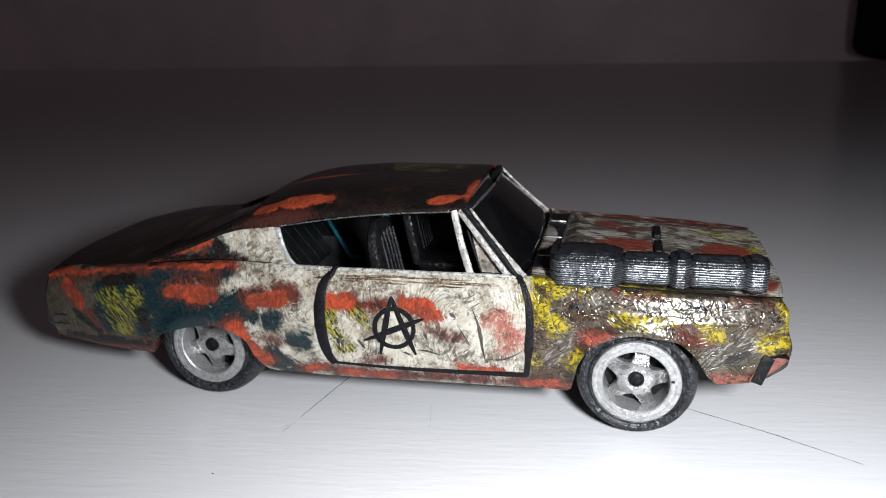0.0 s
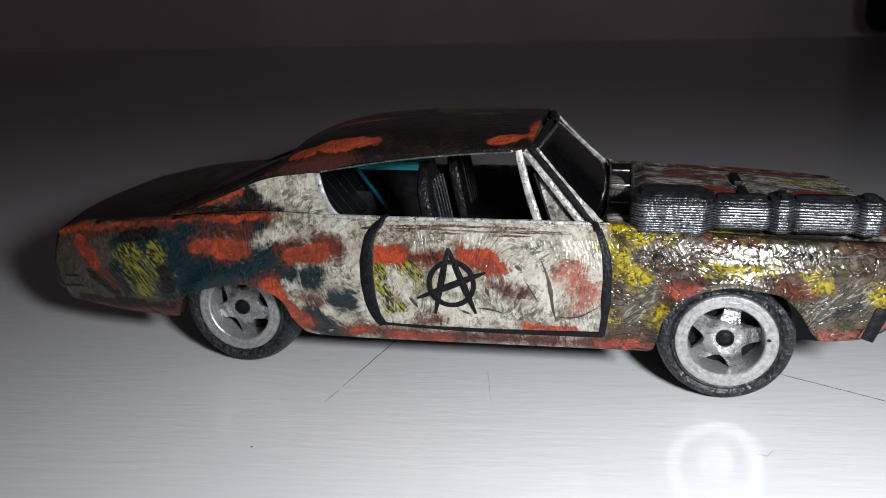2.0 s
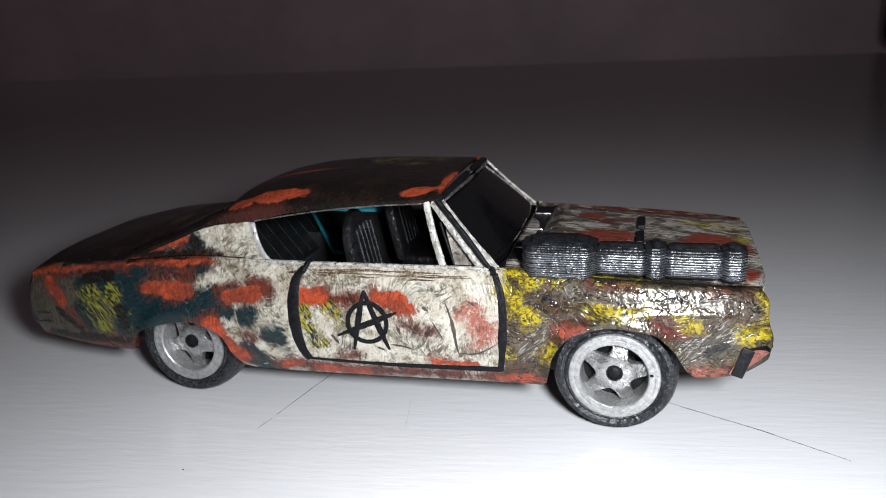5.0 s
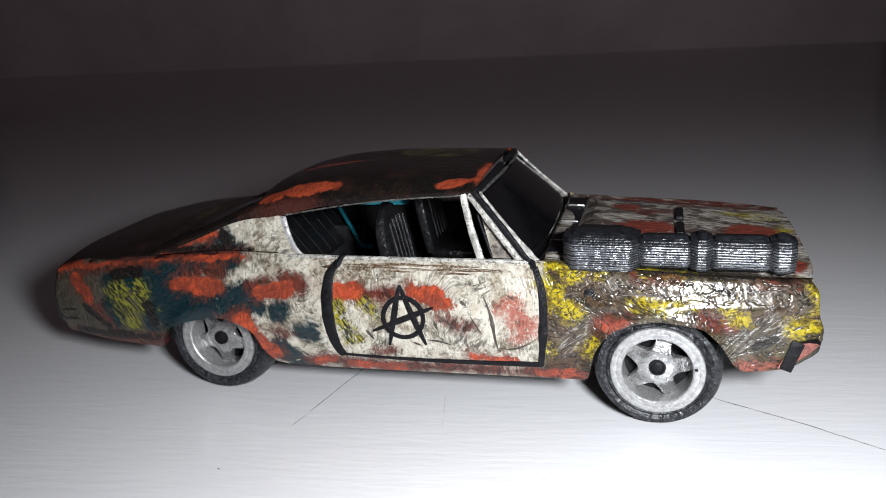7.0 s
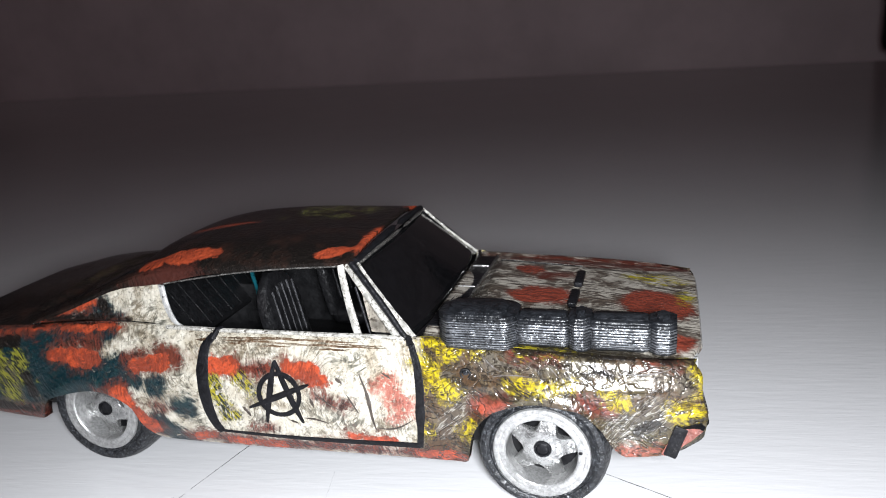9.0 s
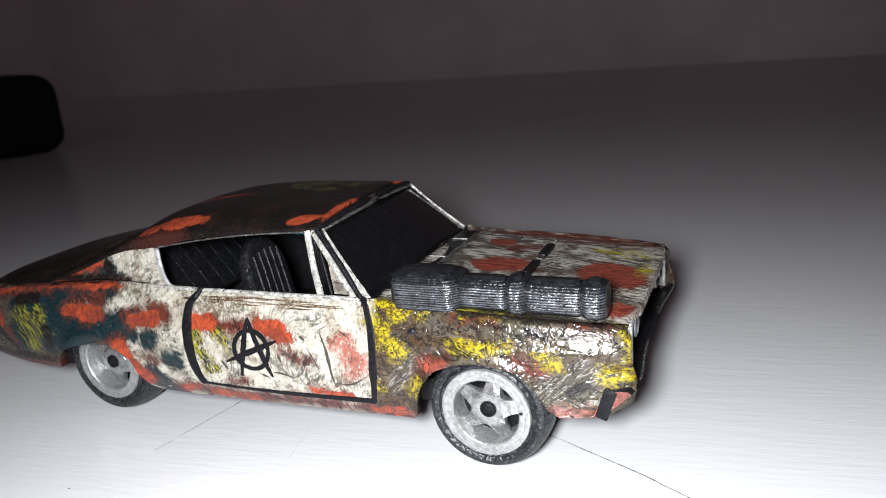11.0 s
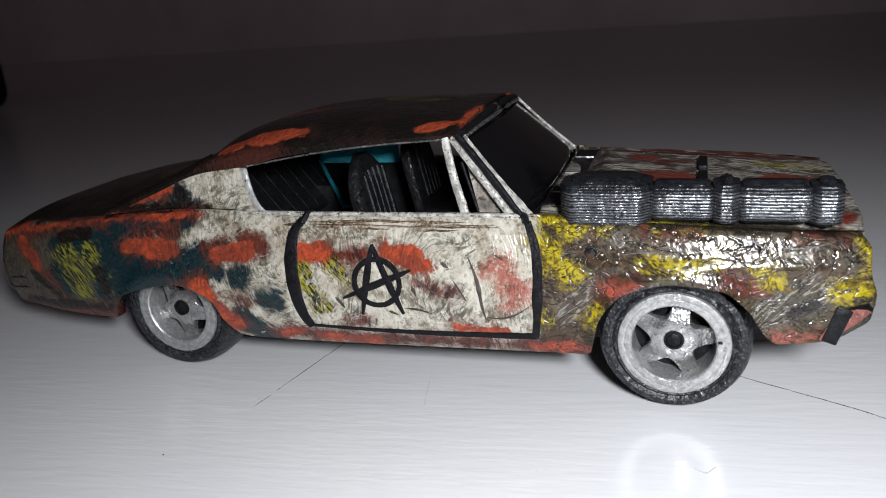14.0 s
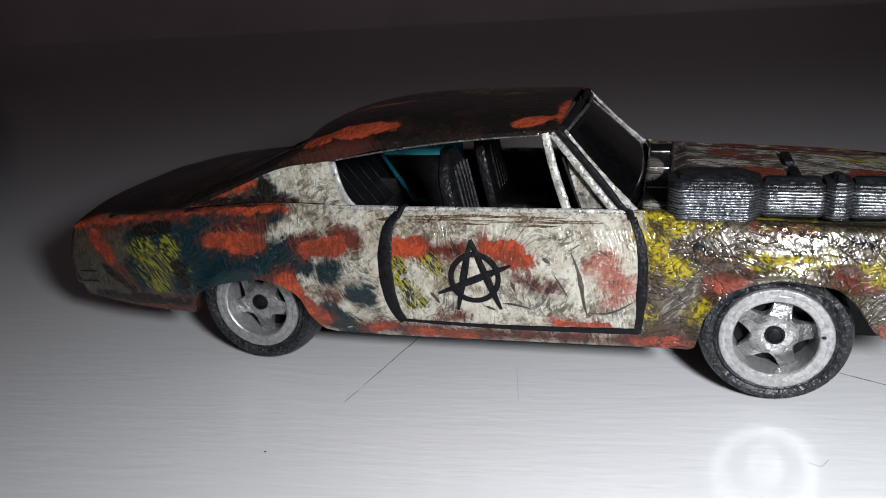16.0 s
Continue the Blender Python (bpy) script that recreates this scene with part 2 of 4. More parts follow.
    brush = g.math("MAXIMUM", hairs_a, hairs_b)
    col = g.mix(times(times(dabs("grey", 0.07, 1.8, 0.03), g.span(brush, 0.49, 0.58)), 0.9), col, g.mix(g.span(broad, 0.42, 0.58), (0.045, 0.045, 0.036), (0.10, 0.082, 0.056)))
    # dirty dark tail; the torch's falloff is painted into this colour too
    tail = times(g.span(x, 0.35, -0.45), g.span(plus(times(blot, 0.4), times(hairs_a, 0.6)), 0.31, 0.43))
    col = g.mix(times(tail, 0.92), col, (0.026, 0.022, 0.015))
    col = g.mix(times(scratches, 0.8), col, (0.035, 0.028, 0.020))
    # scraped, half-metal front fender; glare of the upper band is painted in pale
    fender = g.span(plus(x, times(blot, 0.12)), 3.36, 3.44)
    metal_and_glare = g.math("MAXIMUM", times(g.span(plus(times(blot, 0.7), times(hairs_b, 0.3)), 0.56, 0.64), 0.6), times(dabs("bare_glare", 0.07, 1.5), g.span(hairs_b, 0.36, 0.50)))
    rust = g.mix(g.span(broad, 0.40, 0.60), BROWN, (0.032, 0.026, 0.011))
    rust = g.mix(times(g.span(plus(times(hairs_a, 0.3), times(g.noise(7, 5, 0.7), 0.7)), 0.52, 0.61), 0.7), rust, (0.080, 0.062, 0.038))
    rust = g.mix(times(metal_and_glare, 0.7), rust, (0.14, 0.127, 0.105))
    rust = g.mix(times(g.span(plus(times(grain, 0.35), times(g.noise(16, 5, 0.7), 0.65)), 0.495, 0.56), 0.88), rust, (0.013, 0.010, 0.007))
    scrape = times(dabs("scrape", 0.06, 1.0, 0.02), 1.0)
    rust = g.mix(times(scrape, 0.5), rust, g.mix(lines(g.mapped(rot=(0, -42, 0), scale=(1.6, 0.6, 0.24), kind="TEXTURE"), 8, 0.05), (0.050, 0.042, 0.035), (0.33, 0.32, 0.29)))
    col = g.mix(fender, col, rust)
    # strokes of colour
    # black strokes, some of them painted shade
    soot_shade = times(dabs("soot_shade", 0.015, 0.6, 0.010, chipped), g.span(hairs_b, 0.30, 0.40))
    col = g.mix(times(dabs("teal", 0.045, 1.2, 0.065), g.span(hairs_b, 0.26, 0.34)), col, g.mix(g.span(hairs_b, 0.48, 0.64), TEAL, (0.004, 0.017, 0.019)))
    broken = g.span(plus(times(grain, 0.3), times(brush, 0.7)), 0.44, 0.54)
    col = g.mix(times(dabs("maroon", 0.06, 1.3, 0.03), g.math("MAXIMUM", broken, dabs("maroon", 0.04, 0.8, -0.01))), col, g.mix(g.span(plus(times(grain, 0.4), times(hairs_a, 0.6)), 0.42, 0.58), (0.026, 0.009, 0.007), (0.085, 0.020, 0.013)))
    col = g.mix(times(dabs("orange", 0.06, 1.4, 0.04), times(g.span(brush, 0.46, 0.56), 0.85)), col, (0.07, 0.019, 0.012))
    worn_orange = g.mix(g.math("MAXIMUM", thick, 0.25), (0.15, 0.025, 0.012), ORANGE)
    worn_orange = g.mix(times(g.span(plus(times(blot, 0.6), times(hairs_a, 0.4)), 0.45, 0.55), 0.8), worn_orange, (0.105, 0.022, 0.013))
    col = g.mix(dabs("orange", 0.012, 0.8, 0.0, chipped), col, worn_orange)
    col = g.mix(times(dabs("worn", 0.06, 1.3), g.span(plus(times(grain, 0.4), times(g.noise(15, 4, 0.7), 0.6)), 0.60, 0.50, 0.2, 0.9)), col, (0.20, 0.052, 0.036))
    bright = g.mix(g.span(x, 0.0, 3.3), LIME, YELLOW)
    straw = g.noise(21, 3, 0.6, vec=g.mapped(rot=(0, 48, 0), scale=(1.7, 0.6, 0.30), kind="TEXTURE"))
    blades = g.mix(g.span(straw, 0.46, 0.54), (0.010, 0.013, 0.007), bright)
    daub = g.mix(times(g.span(plus(times(g.noise(14, 3, 0.6), 0.75), times(grain, 0.25)), 0.48, 0.56), 0.85), YELLOW, (0.075, 0.052, 0.010))
    sun = times(dabs("yellow", 0.05, 1.7, 0.01), g.math("MAXIMUM", g.span(brush, 0.44, 0.50), g.span(x, 3.3, 3.2)))
    sun = times(sun, g.math("MAXIMUM", g.span(x, 3.2, 3.3), g.span(hairs_a, 0.38, 0.47)))
    col = g.mix(sun, col, g.mix(g.span(x, 3.2, 3.3), blades, daub))
    col = g.mix(times(soot_shade, 0.95), col, NEAR_BLACK)
    # darker where the brushed relief is low
    col = g.mix(times(g.span(relief, 1.20, 1.07), 0.45), col, (0.020, 0.015, 0.011))
    # crinkled skin of the fender, its crevices darkened in the colour
    folds = g.math("ABSOLUTE", centred(g.noise(7.5, 2.0, 0.55, warp=0.4, vec=g.mapped(rot=(0, -14, 0), scale=(1.5, 1, 0.85), kind="TEXTURE", vec=bent)), 1.0))
    col = g.mix(times(times(g.span(folds, 0.022, 0.003), fender), 0.8), col, (0.012, 0.009, 0.006))
    n = g.bump(times(ridges, g.math("SUBTRACT", 1.0, times(fender, 0.68))), 0.9, 0.012)
    n = g.bump(times(plus(g.span(folds, 0.0, 0.05), times(g.noise(22, 1.5, 0.5), 0.7)), times(fender, 0.5)), 1.0, 0.0085, n)
    metal = times(times(metal_and_glare, fender), g.math("SUBTRACT", 0.6, sun, clamp=True))
    return g.done(col, g.math("ADD", rough, times(fender, 0.03)), metal, n, Specular_IOR_Level=0.5)


def plain(name, colour, rough=0.5, metal=0.0, vary=0.25, scale=12, bump=0.25, dust=None, **more):
    g = Graph(name)
    f = g.noise(scale, 5, 0.65)
    col = g.mix(g.span(f, 0.3, 0.7), [c * (1 - vary) for c in colour], [min(1, c * (1 + vary)) for c in colour])
    if dust:
        speck = g.span(g.noise(scale * 4, 4, 0.8), dust[0], dust[0] + 0.1)
        col = g.mix(speck, col, dust[1])
    return g.done(col, g.span(f, 0.2, 0.8, rough * 0.8, min(1, rough * 1.25)), metal, g.bump(g.noise(scale * 1.6, 2), bump, 0.03), **more)


SIDE_PAINT, ROOF_PAINT, HOOD_PAINT = paint("side_paint", ""), paint("roof_paint", "roof"), paint("hood_paint", "hood")
SILVER = plain("silver_paint", (0.36, 0.36, 0.352), 0.30, 0.4, 0.35, 8, 0.6, (0.56, (0.07, 0.06, 0.055)))
VENT = plain("dirty_vent", (0.20, 0.18, 0.15), 0.35, 0, 0.6, 7, 0.8, (0.50, (0.035, 0.028, 0.022)))
RIM = plain("rim_silver", (0.30, 0.30, 0.296), 0.34, 0.6, 0.3, 34, 0.20, (0.60, (0.20, 0.20, 0.20)))
SPOKE = plain("spoke_silver", (0.36, 0.36, 0.355), 0.25, 0.85, 0.3, 9, 0.5, (0.56, (0.07, 0.07, 0.07)))
PILLAR = plain("pillar_white", (0.37, 0.36, 0.33), 0.28, 0.2, 0.5, 10, 0.7, (0.505, (0.05, 0.042, 0.033)))
RUBBER = plain("tyre_rubber", (0.007, 0.0075, 0.009), 0.40, 0, 0.5, 13, 0.8, (0.55, (0.075, 0.082, 0.09)), Specular_IOR_Level=0.4)
BLACK = plain("black_paint", (0.005, 0.005, 0.006), 0.40, 0, 0.4, 20, 0.3, Specular_IOR_Level=0.14)
GLASS_BLACK = plain("blacked_glass", (0.003, 0.003, 0.0034), 0.10, 0, 0.3, 15, 0.03, (0.64, (0.12, 0.12, 0.12)))
GUNMETAL = plain("gunmetal_print", (0.007, 0.0077, 0.0092), 0.32, 0.0, 0.5, 16, 0.5, Specular_IOR_Level=0.35)
# Silver that paints the torch's highlights onto the gun's layer lines.
GUN_CREST = plain("gun_crest_highlight", (0.14, 0.145, 0.155), 0.30, 0.8, 0.5, 7, 0.7, (0.53, (0.014, 0.014, 0.016)))
TRIM_ORANGE = plain("orange_paint", (0.125, 0.034, 0.024), 0.3, 0, 0.5, 10, 0.6, (0.53, (0.08, 0.024, 0.018)))
SEAT = plain("seat_black", (0.004, 0.004, 0.0045), 0.35, 0, 0.4, 16, 0.4, (0.72, (0.10, 0.10, 0.11)))
# Worn dark trim; its bright specks paint the sparkle of the roof rail.
RAIL = plain("worn_sparkle_rail", (0.05, 0.048, 0.045), 0.3, 0.3, 0.6, 12, 0.8, (0.54, (0.26, 0.25, 0.235)))
DARK = plain("dark_plastic", (0.005, 0.005, 0.0055), 0.55, 0, 0.3, 10, 0.3, Specular_IOR_Level=0.2)
TINT = plain("teal_tint", (0.10, 0.62, 0.74), 0.12, 0, 0.1, 6, 0.02, Transmission_Weight=0.3, IOR=1.1)
TEAL_EDGE = plain("teal_plastic_edge", (0.02, 0.22, 0.28), 0.3, 0, 0.2, 10, 0.1)


def laminate():
    g = Graph("white_laminate")
    wave = g.noise(1.0, 3, 0.6, vec=g.mapped(rot=(0, 0, 8), scale=(0.9, 0.13, 1), kind="TEXTURE"))
    wave2 = g.noise(1.0, 2, 0.5, vec=g.mapped(rot=(0, 0, 8), scale=(0.33, 0.06, 1), kind="TEXTURE"))
    col = g.mix(g.noise(0.35, 4), (0.56, 0.56, 0.567), (0.61, 0.61, 0.615))
    h = g.math("ADD", g.math("MULTIPLY", wave, 0.7), g.math("MULTIPLY", wave2, 0.4))
    return g.done(col, 0.19, 0, g.bump(h, 0.20, 0.02), IOR=1.65)


TABLE = laminate()
WALL = plain("dull_wall", (0.53, 0.445, 0.455), 0.9, 0, 0.12, 0.1, 0.1)
FAR_BLACK = plain("black_cloth", (0.003, 0.003, 0.003), 0.9, 0, 0.3, 0.5, 0.2, Specular_IOR_Level=0.1)


# ---- geometry helpers ----
def curve(*pts):
    """A smooth function through a few (x, value) points, with no overshoot."""
    xs, ys = [p[0] for p in pts], [p[1] for p in pts]
    d = [(ys[i + 1] - ys[i]) / (xs[i + 1] - xs[i]) for i in range(len(xs) - 1)]
    m = [d[0]] + [0 if a * b <= 0 else 2 * a * b / (a + b) for a, b in zip(d, d[1:])] + [d[-1]]

    def f(x):
        if x <= xs[0]:
            return ys[0]
        if x >= xs[-1]:
            return ys[-1]
        i = max(k for k in range(len(xs) - 1) if xs[k] <= x)
        h = xs[i + 1] - xs[i]
        t = (x - xs[i]) / h
        return ((2 * t**3 - 3 * t**2 + 1) * ys[i] + (t**3 - 2 * t**2 + t) * h * m[i] + (3 * t**2 - 2 * t**3) * ys[i + 1] + (t**3 - t**2) * h * m[i + 1])

    return f


def smooth(a, b, x):
    t = min(1, max(0, (x - a) / (b - a)))
    return t * t * (3 - 2 * t)


def part(name, bm, material, parent=None, label="", sharp=35, flat=False):
    """Links a bmesh (in centimetres) as one mesh object."""
    bmesh.ops.recalc_face_normals(bm, faces=bm.faces)
    for v in bm.verts:
        v.co *= U
    me = bpy.data.meshes.new(name)
    bm.to_mesh(me)
    bm.free()
    for m in material if isinstance(material, (list, tuple)) else [material]:
        me.materials.append(m)
    if not flat:
        me.shade_smooth()
        me.set_sharp_from_angle(angle=radians(sharp))
    ob = new(name, me)
    ob.parent = parent
    if label:
        tagged(ob, label)
    return ob


def empty(name, parent=None, at=(0, 0, 0)):
    ob = new(name)
    ob.empty_display_size = 0.5 * U
    ob.parent = parent
    ob.location = Vector(at) * U
    return ob


def grid(bm, rows, mat=0, close=False):
    """Quads over rows of points."""
    vs = [[bm.verts.new(p) for p in row] for row in rows]
    for a, b in zip(vs, vs[1:]):
        n = len(a)
        for k in range(n if close else n - 1):
            try:
                bm.faces.new((a[k], a[(k + 1) % n], b[(k + 1) % n], b[k])).material_index = mat
            except ValueError:
                pass
    return vs


def weld(bm, d=0.002):
    bmesh.ops.remove_doubles(bm, verts=bm.verts, dist=d)
    bmesh.ops.dissolve_degenerate(bm, edges=bm.edges, dist=1e-4)
    return bm


def block(size, at=(0, 0, 0), bevel=0.02, seg=2, bm=None, turn=None):
    own = bmesh.new()
    bmesh.ops.create_cube(own, size=1)
    bmesh.ops.scale(own, vec=size, verts=own.verts)
    if bevel:
        bmesh.ops.bevel(own, geom=own.edges, offset=bevel, segments=seg, affect="EDGES", profile=0.5)
    bmesh.ops.transform(own, matrix=Matrix.Translation(at) @ (turn or Matrix()), verts=own.verts)
    if bm is None:
        return own
    me = bpy.data.meshes.new("tmp")
    own.to_mesh(me)
    own.free()
    bm.from_mesh(me)
    bpy.data.meshes.remove(me)
    return bm


def tube(pts, r, seg=10, flat=1.0, caps=True):
    """A rounded bar along points."""
    bm = bmesh.new()
    rows = []
    for k, p in enumerate(pts):
        a, b = Vector(pts[max(0, k - 1)]), Vector(pts[min(len(pts) - 1, k + 1)])
        d = (b - a).normalized()
        s = d.cross(Vector((0, 1, 0))).normalized()
        w = d.cross(s)
        w_here = r[k] if isinstance(r, list) else r
        rows.append([Vector(p) + w_here * (math.cos(t) * s + flat * math.sin(t) * w) for t in (2 * math.pi * i / seg for i in range(seg))])
    vs = grid(bm, rows, close=True)
    if caps:
        bm.faces.new(vs[0])
        bm.faces.new(vs[-1])
    return bm


def lathe(profile, seg=48, bm=None, mat=0):
    """Turns (radius, y) pairs round the y axis."""
    bm = bm or bmesh.new()
    rows = [[(r * math.cos(2 * math.pi * i / seg), y, r * math.sin(2 * math.pi * i / seg)) for i in range(seg)] for r, y in profile]
    grid(bm, rows, mat, close=True)
    return bm


# ---- the table and the room ----
TABLE_BACK = 45.0
bm = block((150, 110, 2.6), (2, TABLE_BACK - 55, -1.3), 0.25, 3)
table_top = part("table_top", bm, TABLE)
tagged(table_top, "glossy white laminate tabletop with faint ripples and scratches", "table", kind="structure")
for name, size, at in (("wall_back", (260, 6, 200), (0, 62, 25)), ("wall_side", (6, 186, 200), (-127, -28, 25)), ("wall_end", (6, 186, 200), (127, -28, 25))):
    tagged(part(name, block(size, at, 0), WALL, flat=True), "dim plain painted room wall in the dark", "wall", kind="structure")
tagged(part("floor", block((260, 186, 4), (0, -28, -77), 0), WALL, flat=True), "dull floor of the dark room", "floor", kind="structure")


# Unseen wall and ceiling added to close the room; the opening admits world light.
bm = block((260, 6, 72), (0, -124, -39), 0)
for size, at in (((260, 6, 18), (0, -124, 116)), ((42, 6, 110), (-109, -124, 52)), ((42, 6, 110), (109, -124, 52))):
    block(size, at, 0, 2, bm)
tagged(part("added_front_wall", bm, WALL, flat=True), "unseen added wall with an opening for the world light", "wall", kind="structure")
tagged(part("ceiling", block((260, 192, 4), (0, -31, 127), 0), WALL, flat=True), "unseen ceiling added to close the dark room", "ceiling", kind="structure")


FAINT = plain("faint_groove", (0.25, 0.25, 0.26), 0.4, 0, 0.4, 10, 0.2)


def scratch(pts, w, mat=DARK, label="fine dark scratch"):
    """A hair-thin groove lying on the tabletop, broken and uneven."""
    bm = bmesh.new()
    rows = []
    n = 40
    for k in range(n + 1):
        t = k / n * (len(pts) - 1)
        i = min(int(t), len(pts) - 2)
        p = Vector(pts[i]).lerp(Vector(pts[i + 1]), t - i)
        d = (Vector(pts[i + 1]) - Vector(pts[i])).normalized()
        s = Vector((-d.y, d.x, 0))
        ww = w * (0.35 + 0.75 * abs(noise.noise(Vector((k * 0.7, w * 90, 0))))) * (1 - 0.6 * abs(2 * k / n - 1) ** 3)
        p = p + s * 0.006 * noise.noise(Vector((k * 0.21, 3, 0)))
        rows.append([p + s * ww + Vector((0, 0, 0.0012)), p + Vector((0, 0, 0.003)), p - s * ww + Vector((0, 0, 0.0012))])
    grid(bm, rows)
    return part("scratch", bm, mat, table_top, label)


scratch([(1.36, 1.0, 0), (1.26, .52, 0), (1.08, -.34, 0)], .007)
scratch([(1.07, -.42, 0), (1.02, -.62, 0)], .003)
scratch([(4.62, .62, 0), (5.56, .18, 0), (6.22, -.19, 0)], .007)
scratch([(3.44, -1.03, 0), (3.49, -.99, 0)], .003, FAINT, "faint grey scratch")
scratch([(2.30, .18, 0), (2.42, -.38, 0)], .0008, FAINT, "faint grey scratch")
scratch([(.93, -.52, 0), (1.0, -.49, 0), (1.05, -.53, 0)], .003, FAINT, "faint grey scratch")
scratch([(4.46, -.79, 0), (4.54, -.83, 0), (4.6, -.74, 0)], .004, FAINT, "faint grey scratch")
bm = bmesh.new()
bmesh.ops.create_uvsphere(bm, u_segments=8, v_segments=5, radius=0.007)
bmesh.ops.transform(bm, matrix=Matrix.Translation((.71, -1.38, .006)) @ Matrix.Diagonal((1, .8, .6, 1)), verts=bm.verts)
tagged(part("dust_speck", bm, DARK), "tiny dark speck of dust on the white tabletop", "dust")

bm = block((6.5, 6.5, 3.15), (0, 0, 1.575), 0.8, 4)
bmesh.ops.transform(bm, matrix=Matrix.Translation((-24.65, 16.2, 0)) @ Matrix.Rotation(radians(-28), 4, "Z"), verts=bm.verts)
tagged(part("black_box", bm, FAR_BLACK), "small black rounded box standing on the tabletop", "box")
bm = block((9, 5, 14), (21.0, 41.0, 7.4), 0.8, 4)
tagged(part("dark_container", bm, FAR_BLACK), "dark upright container at the back of the tabletop", "container")

# ---- the model car: plan curves ----
MID = 1.137
X_TAIL, X_NOSE = -1.74, 5.47
shoulder = curve((-1.8, 1.27), (-1.4, 1.385), (-.6, 1.45), (.35, 1.52), (1.3, 1.50), (3.3, 1.51), (4.1, 1.47), (5.0, 1.43), (5.5, 1.40))
half = curve((-1.8, 1.24), (-1.5, 1.31), (-1.0, 1.38), (0, 1.41), (1.5, 1.41), (3.3, 1.38), (4.3, 1.385), (5.0, 1.33), (5.3, 1.28), (5.5, 1.21))
tumble = curve((.40, .10), (.5, .05), (.62, .01), (.85, 0), (1.1, .02), (1.3, .065), (1.42, .115), (1.52, .19))
lower = curve((-1.8, .60), (-.56, .53), (-.50, .55), (-.46, .68), (-.36, .78), (-.09, .86), (.19, .90), (.41, .86), (.56, .77), (.65, .58), (.74, .44), (.9, .415), (2.1, .435),
              (3.66, .475), (3.73, .53), (3.77, .75), (3.86, .91), (3.98, 1.01), (4.29, 1.085), (4.60, 1.05), (4.78, .91), (4.90, .72), (4.98, .655), (5.3, .66), (5.5, .70))
roof_edge = curve((-.6, 1.45), (.04, 1.70), (.54, 1.90), (.80, 1.955), (1.2, 1.985), (1.9, 2.03), (2.7, 2.065))
roof_mid = curve((-1.8, 1.37), (-1.2, 1.49), (-.7, 1.60), (-.2, 1.735), (.2, 1.895), (.63, 2.07), (1.1, 2.145), (1.75, 2.18), (2.7, 2.165))
win_top = curve((.85, 1.845), (1.22, 1.925), (1.74, 1.975), (2.47, 2.02), (2.7, 2.025))
win_rear = curve((1.47, 1.17), (1.50, 1.07), (1.56, .995), (1.70, .91), (1.845, .855))
BELT = 1.47


def side(x, z):
    """Half the car's width at length x and height z."""
    ridge = 0.018 * math.exp(-((z - 1.20) / 0.05) ** 2) * smooth(3.3, 4.0, x)
    flare = 0.045 * math.exp(-(((x - 4.3) ** 2 + (z - .57) ** 2) ** 0.5 - 0.55) ** 2 / 0.006) + 0.03 * math.exp(-(((x - .1) ** 2 + (z - .5) ** 2) ** 0.5 - 0.5) ** 2 / 0.008)
    ridge += 0.012 * math.exp(-((z - 1.385) / 0.022) ** 2) * smooth(1.0, 1.4, x) * smooth(3.3, 3.2, x)
    return half(x) - tumble(z) + ridge + flare * smooth(1.35, 1.1, z)


def glass_side(x, z):
    """Half the cabin's width."""
    return half(x) - 0.235 - 0.36 * (z - 1.5)


def nosed(x, v, z):
    """Bows the tail and nose in plan and in profile."""
    if x < -1.2:
        k = (-1.2 - x) / 0.54
        x -= k * (0.10 * math.sin(math.pi * min(1, max(0, (z - .58) / .75))) - 0.04 * (v / 1.3) ** 4 + 0.045)
    if x > 5.0:
        k = (x - 5.0) / 0.47
        x += k * (0.05 * math.sin(math.pi * min(1, max(0, (1.5 - z) / .8))) + 0.015 * (1 - (v / 1.2) ** 2) + 0.025)
        x += k * 0.05 * smooth(1.16, .98, z) * smooth(.95, 1.1, abs(v))
        x -= k * (0.035 * max(0, (abs(v) - 1.06) / .2) ** 2 + 0.085 * max(0, (z - 1.29) / .12) ** 2 * smooth(1.0, 1.15, abs(v)) + 0.16 * smooth(.84, .64, z))
    return (x, MID + v, z)


def stations(a, b, step):
    n = max(2, round((b - a) / step))
    return [a + (b - a) * k / n for k in range(n + 1)]


car = empty("toy_car", at=(0, 0, 0))
tagged(car, "battered toy muscle car in hand-painted white, orange and yellow rust", "toy car")

# Body casting: sides, hood, sills, roof and fastback in one shell.
bm = bmesh.new()
XS = sorted(set([round(v, 4) for v in stations(X_TAIL, -.6, .03) + stations(-.6, .9, .03) + stations(.9, 3.6, .036) + stations(3.6, 5.05, .025) + stations(5.05, X_NOSE, .04)]))
FAR_DROP = .08
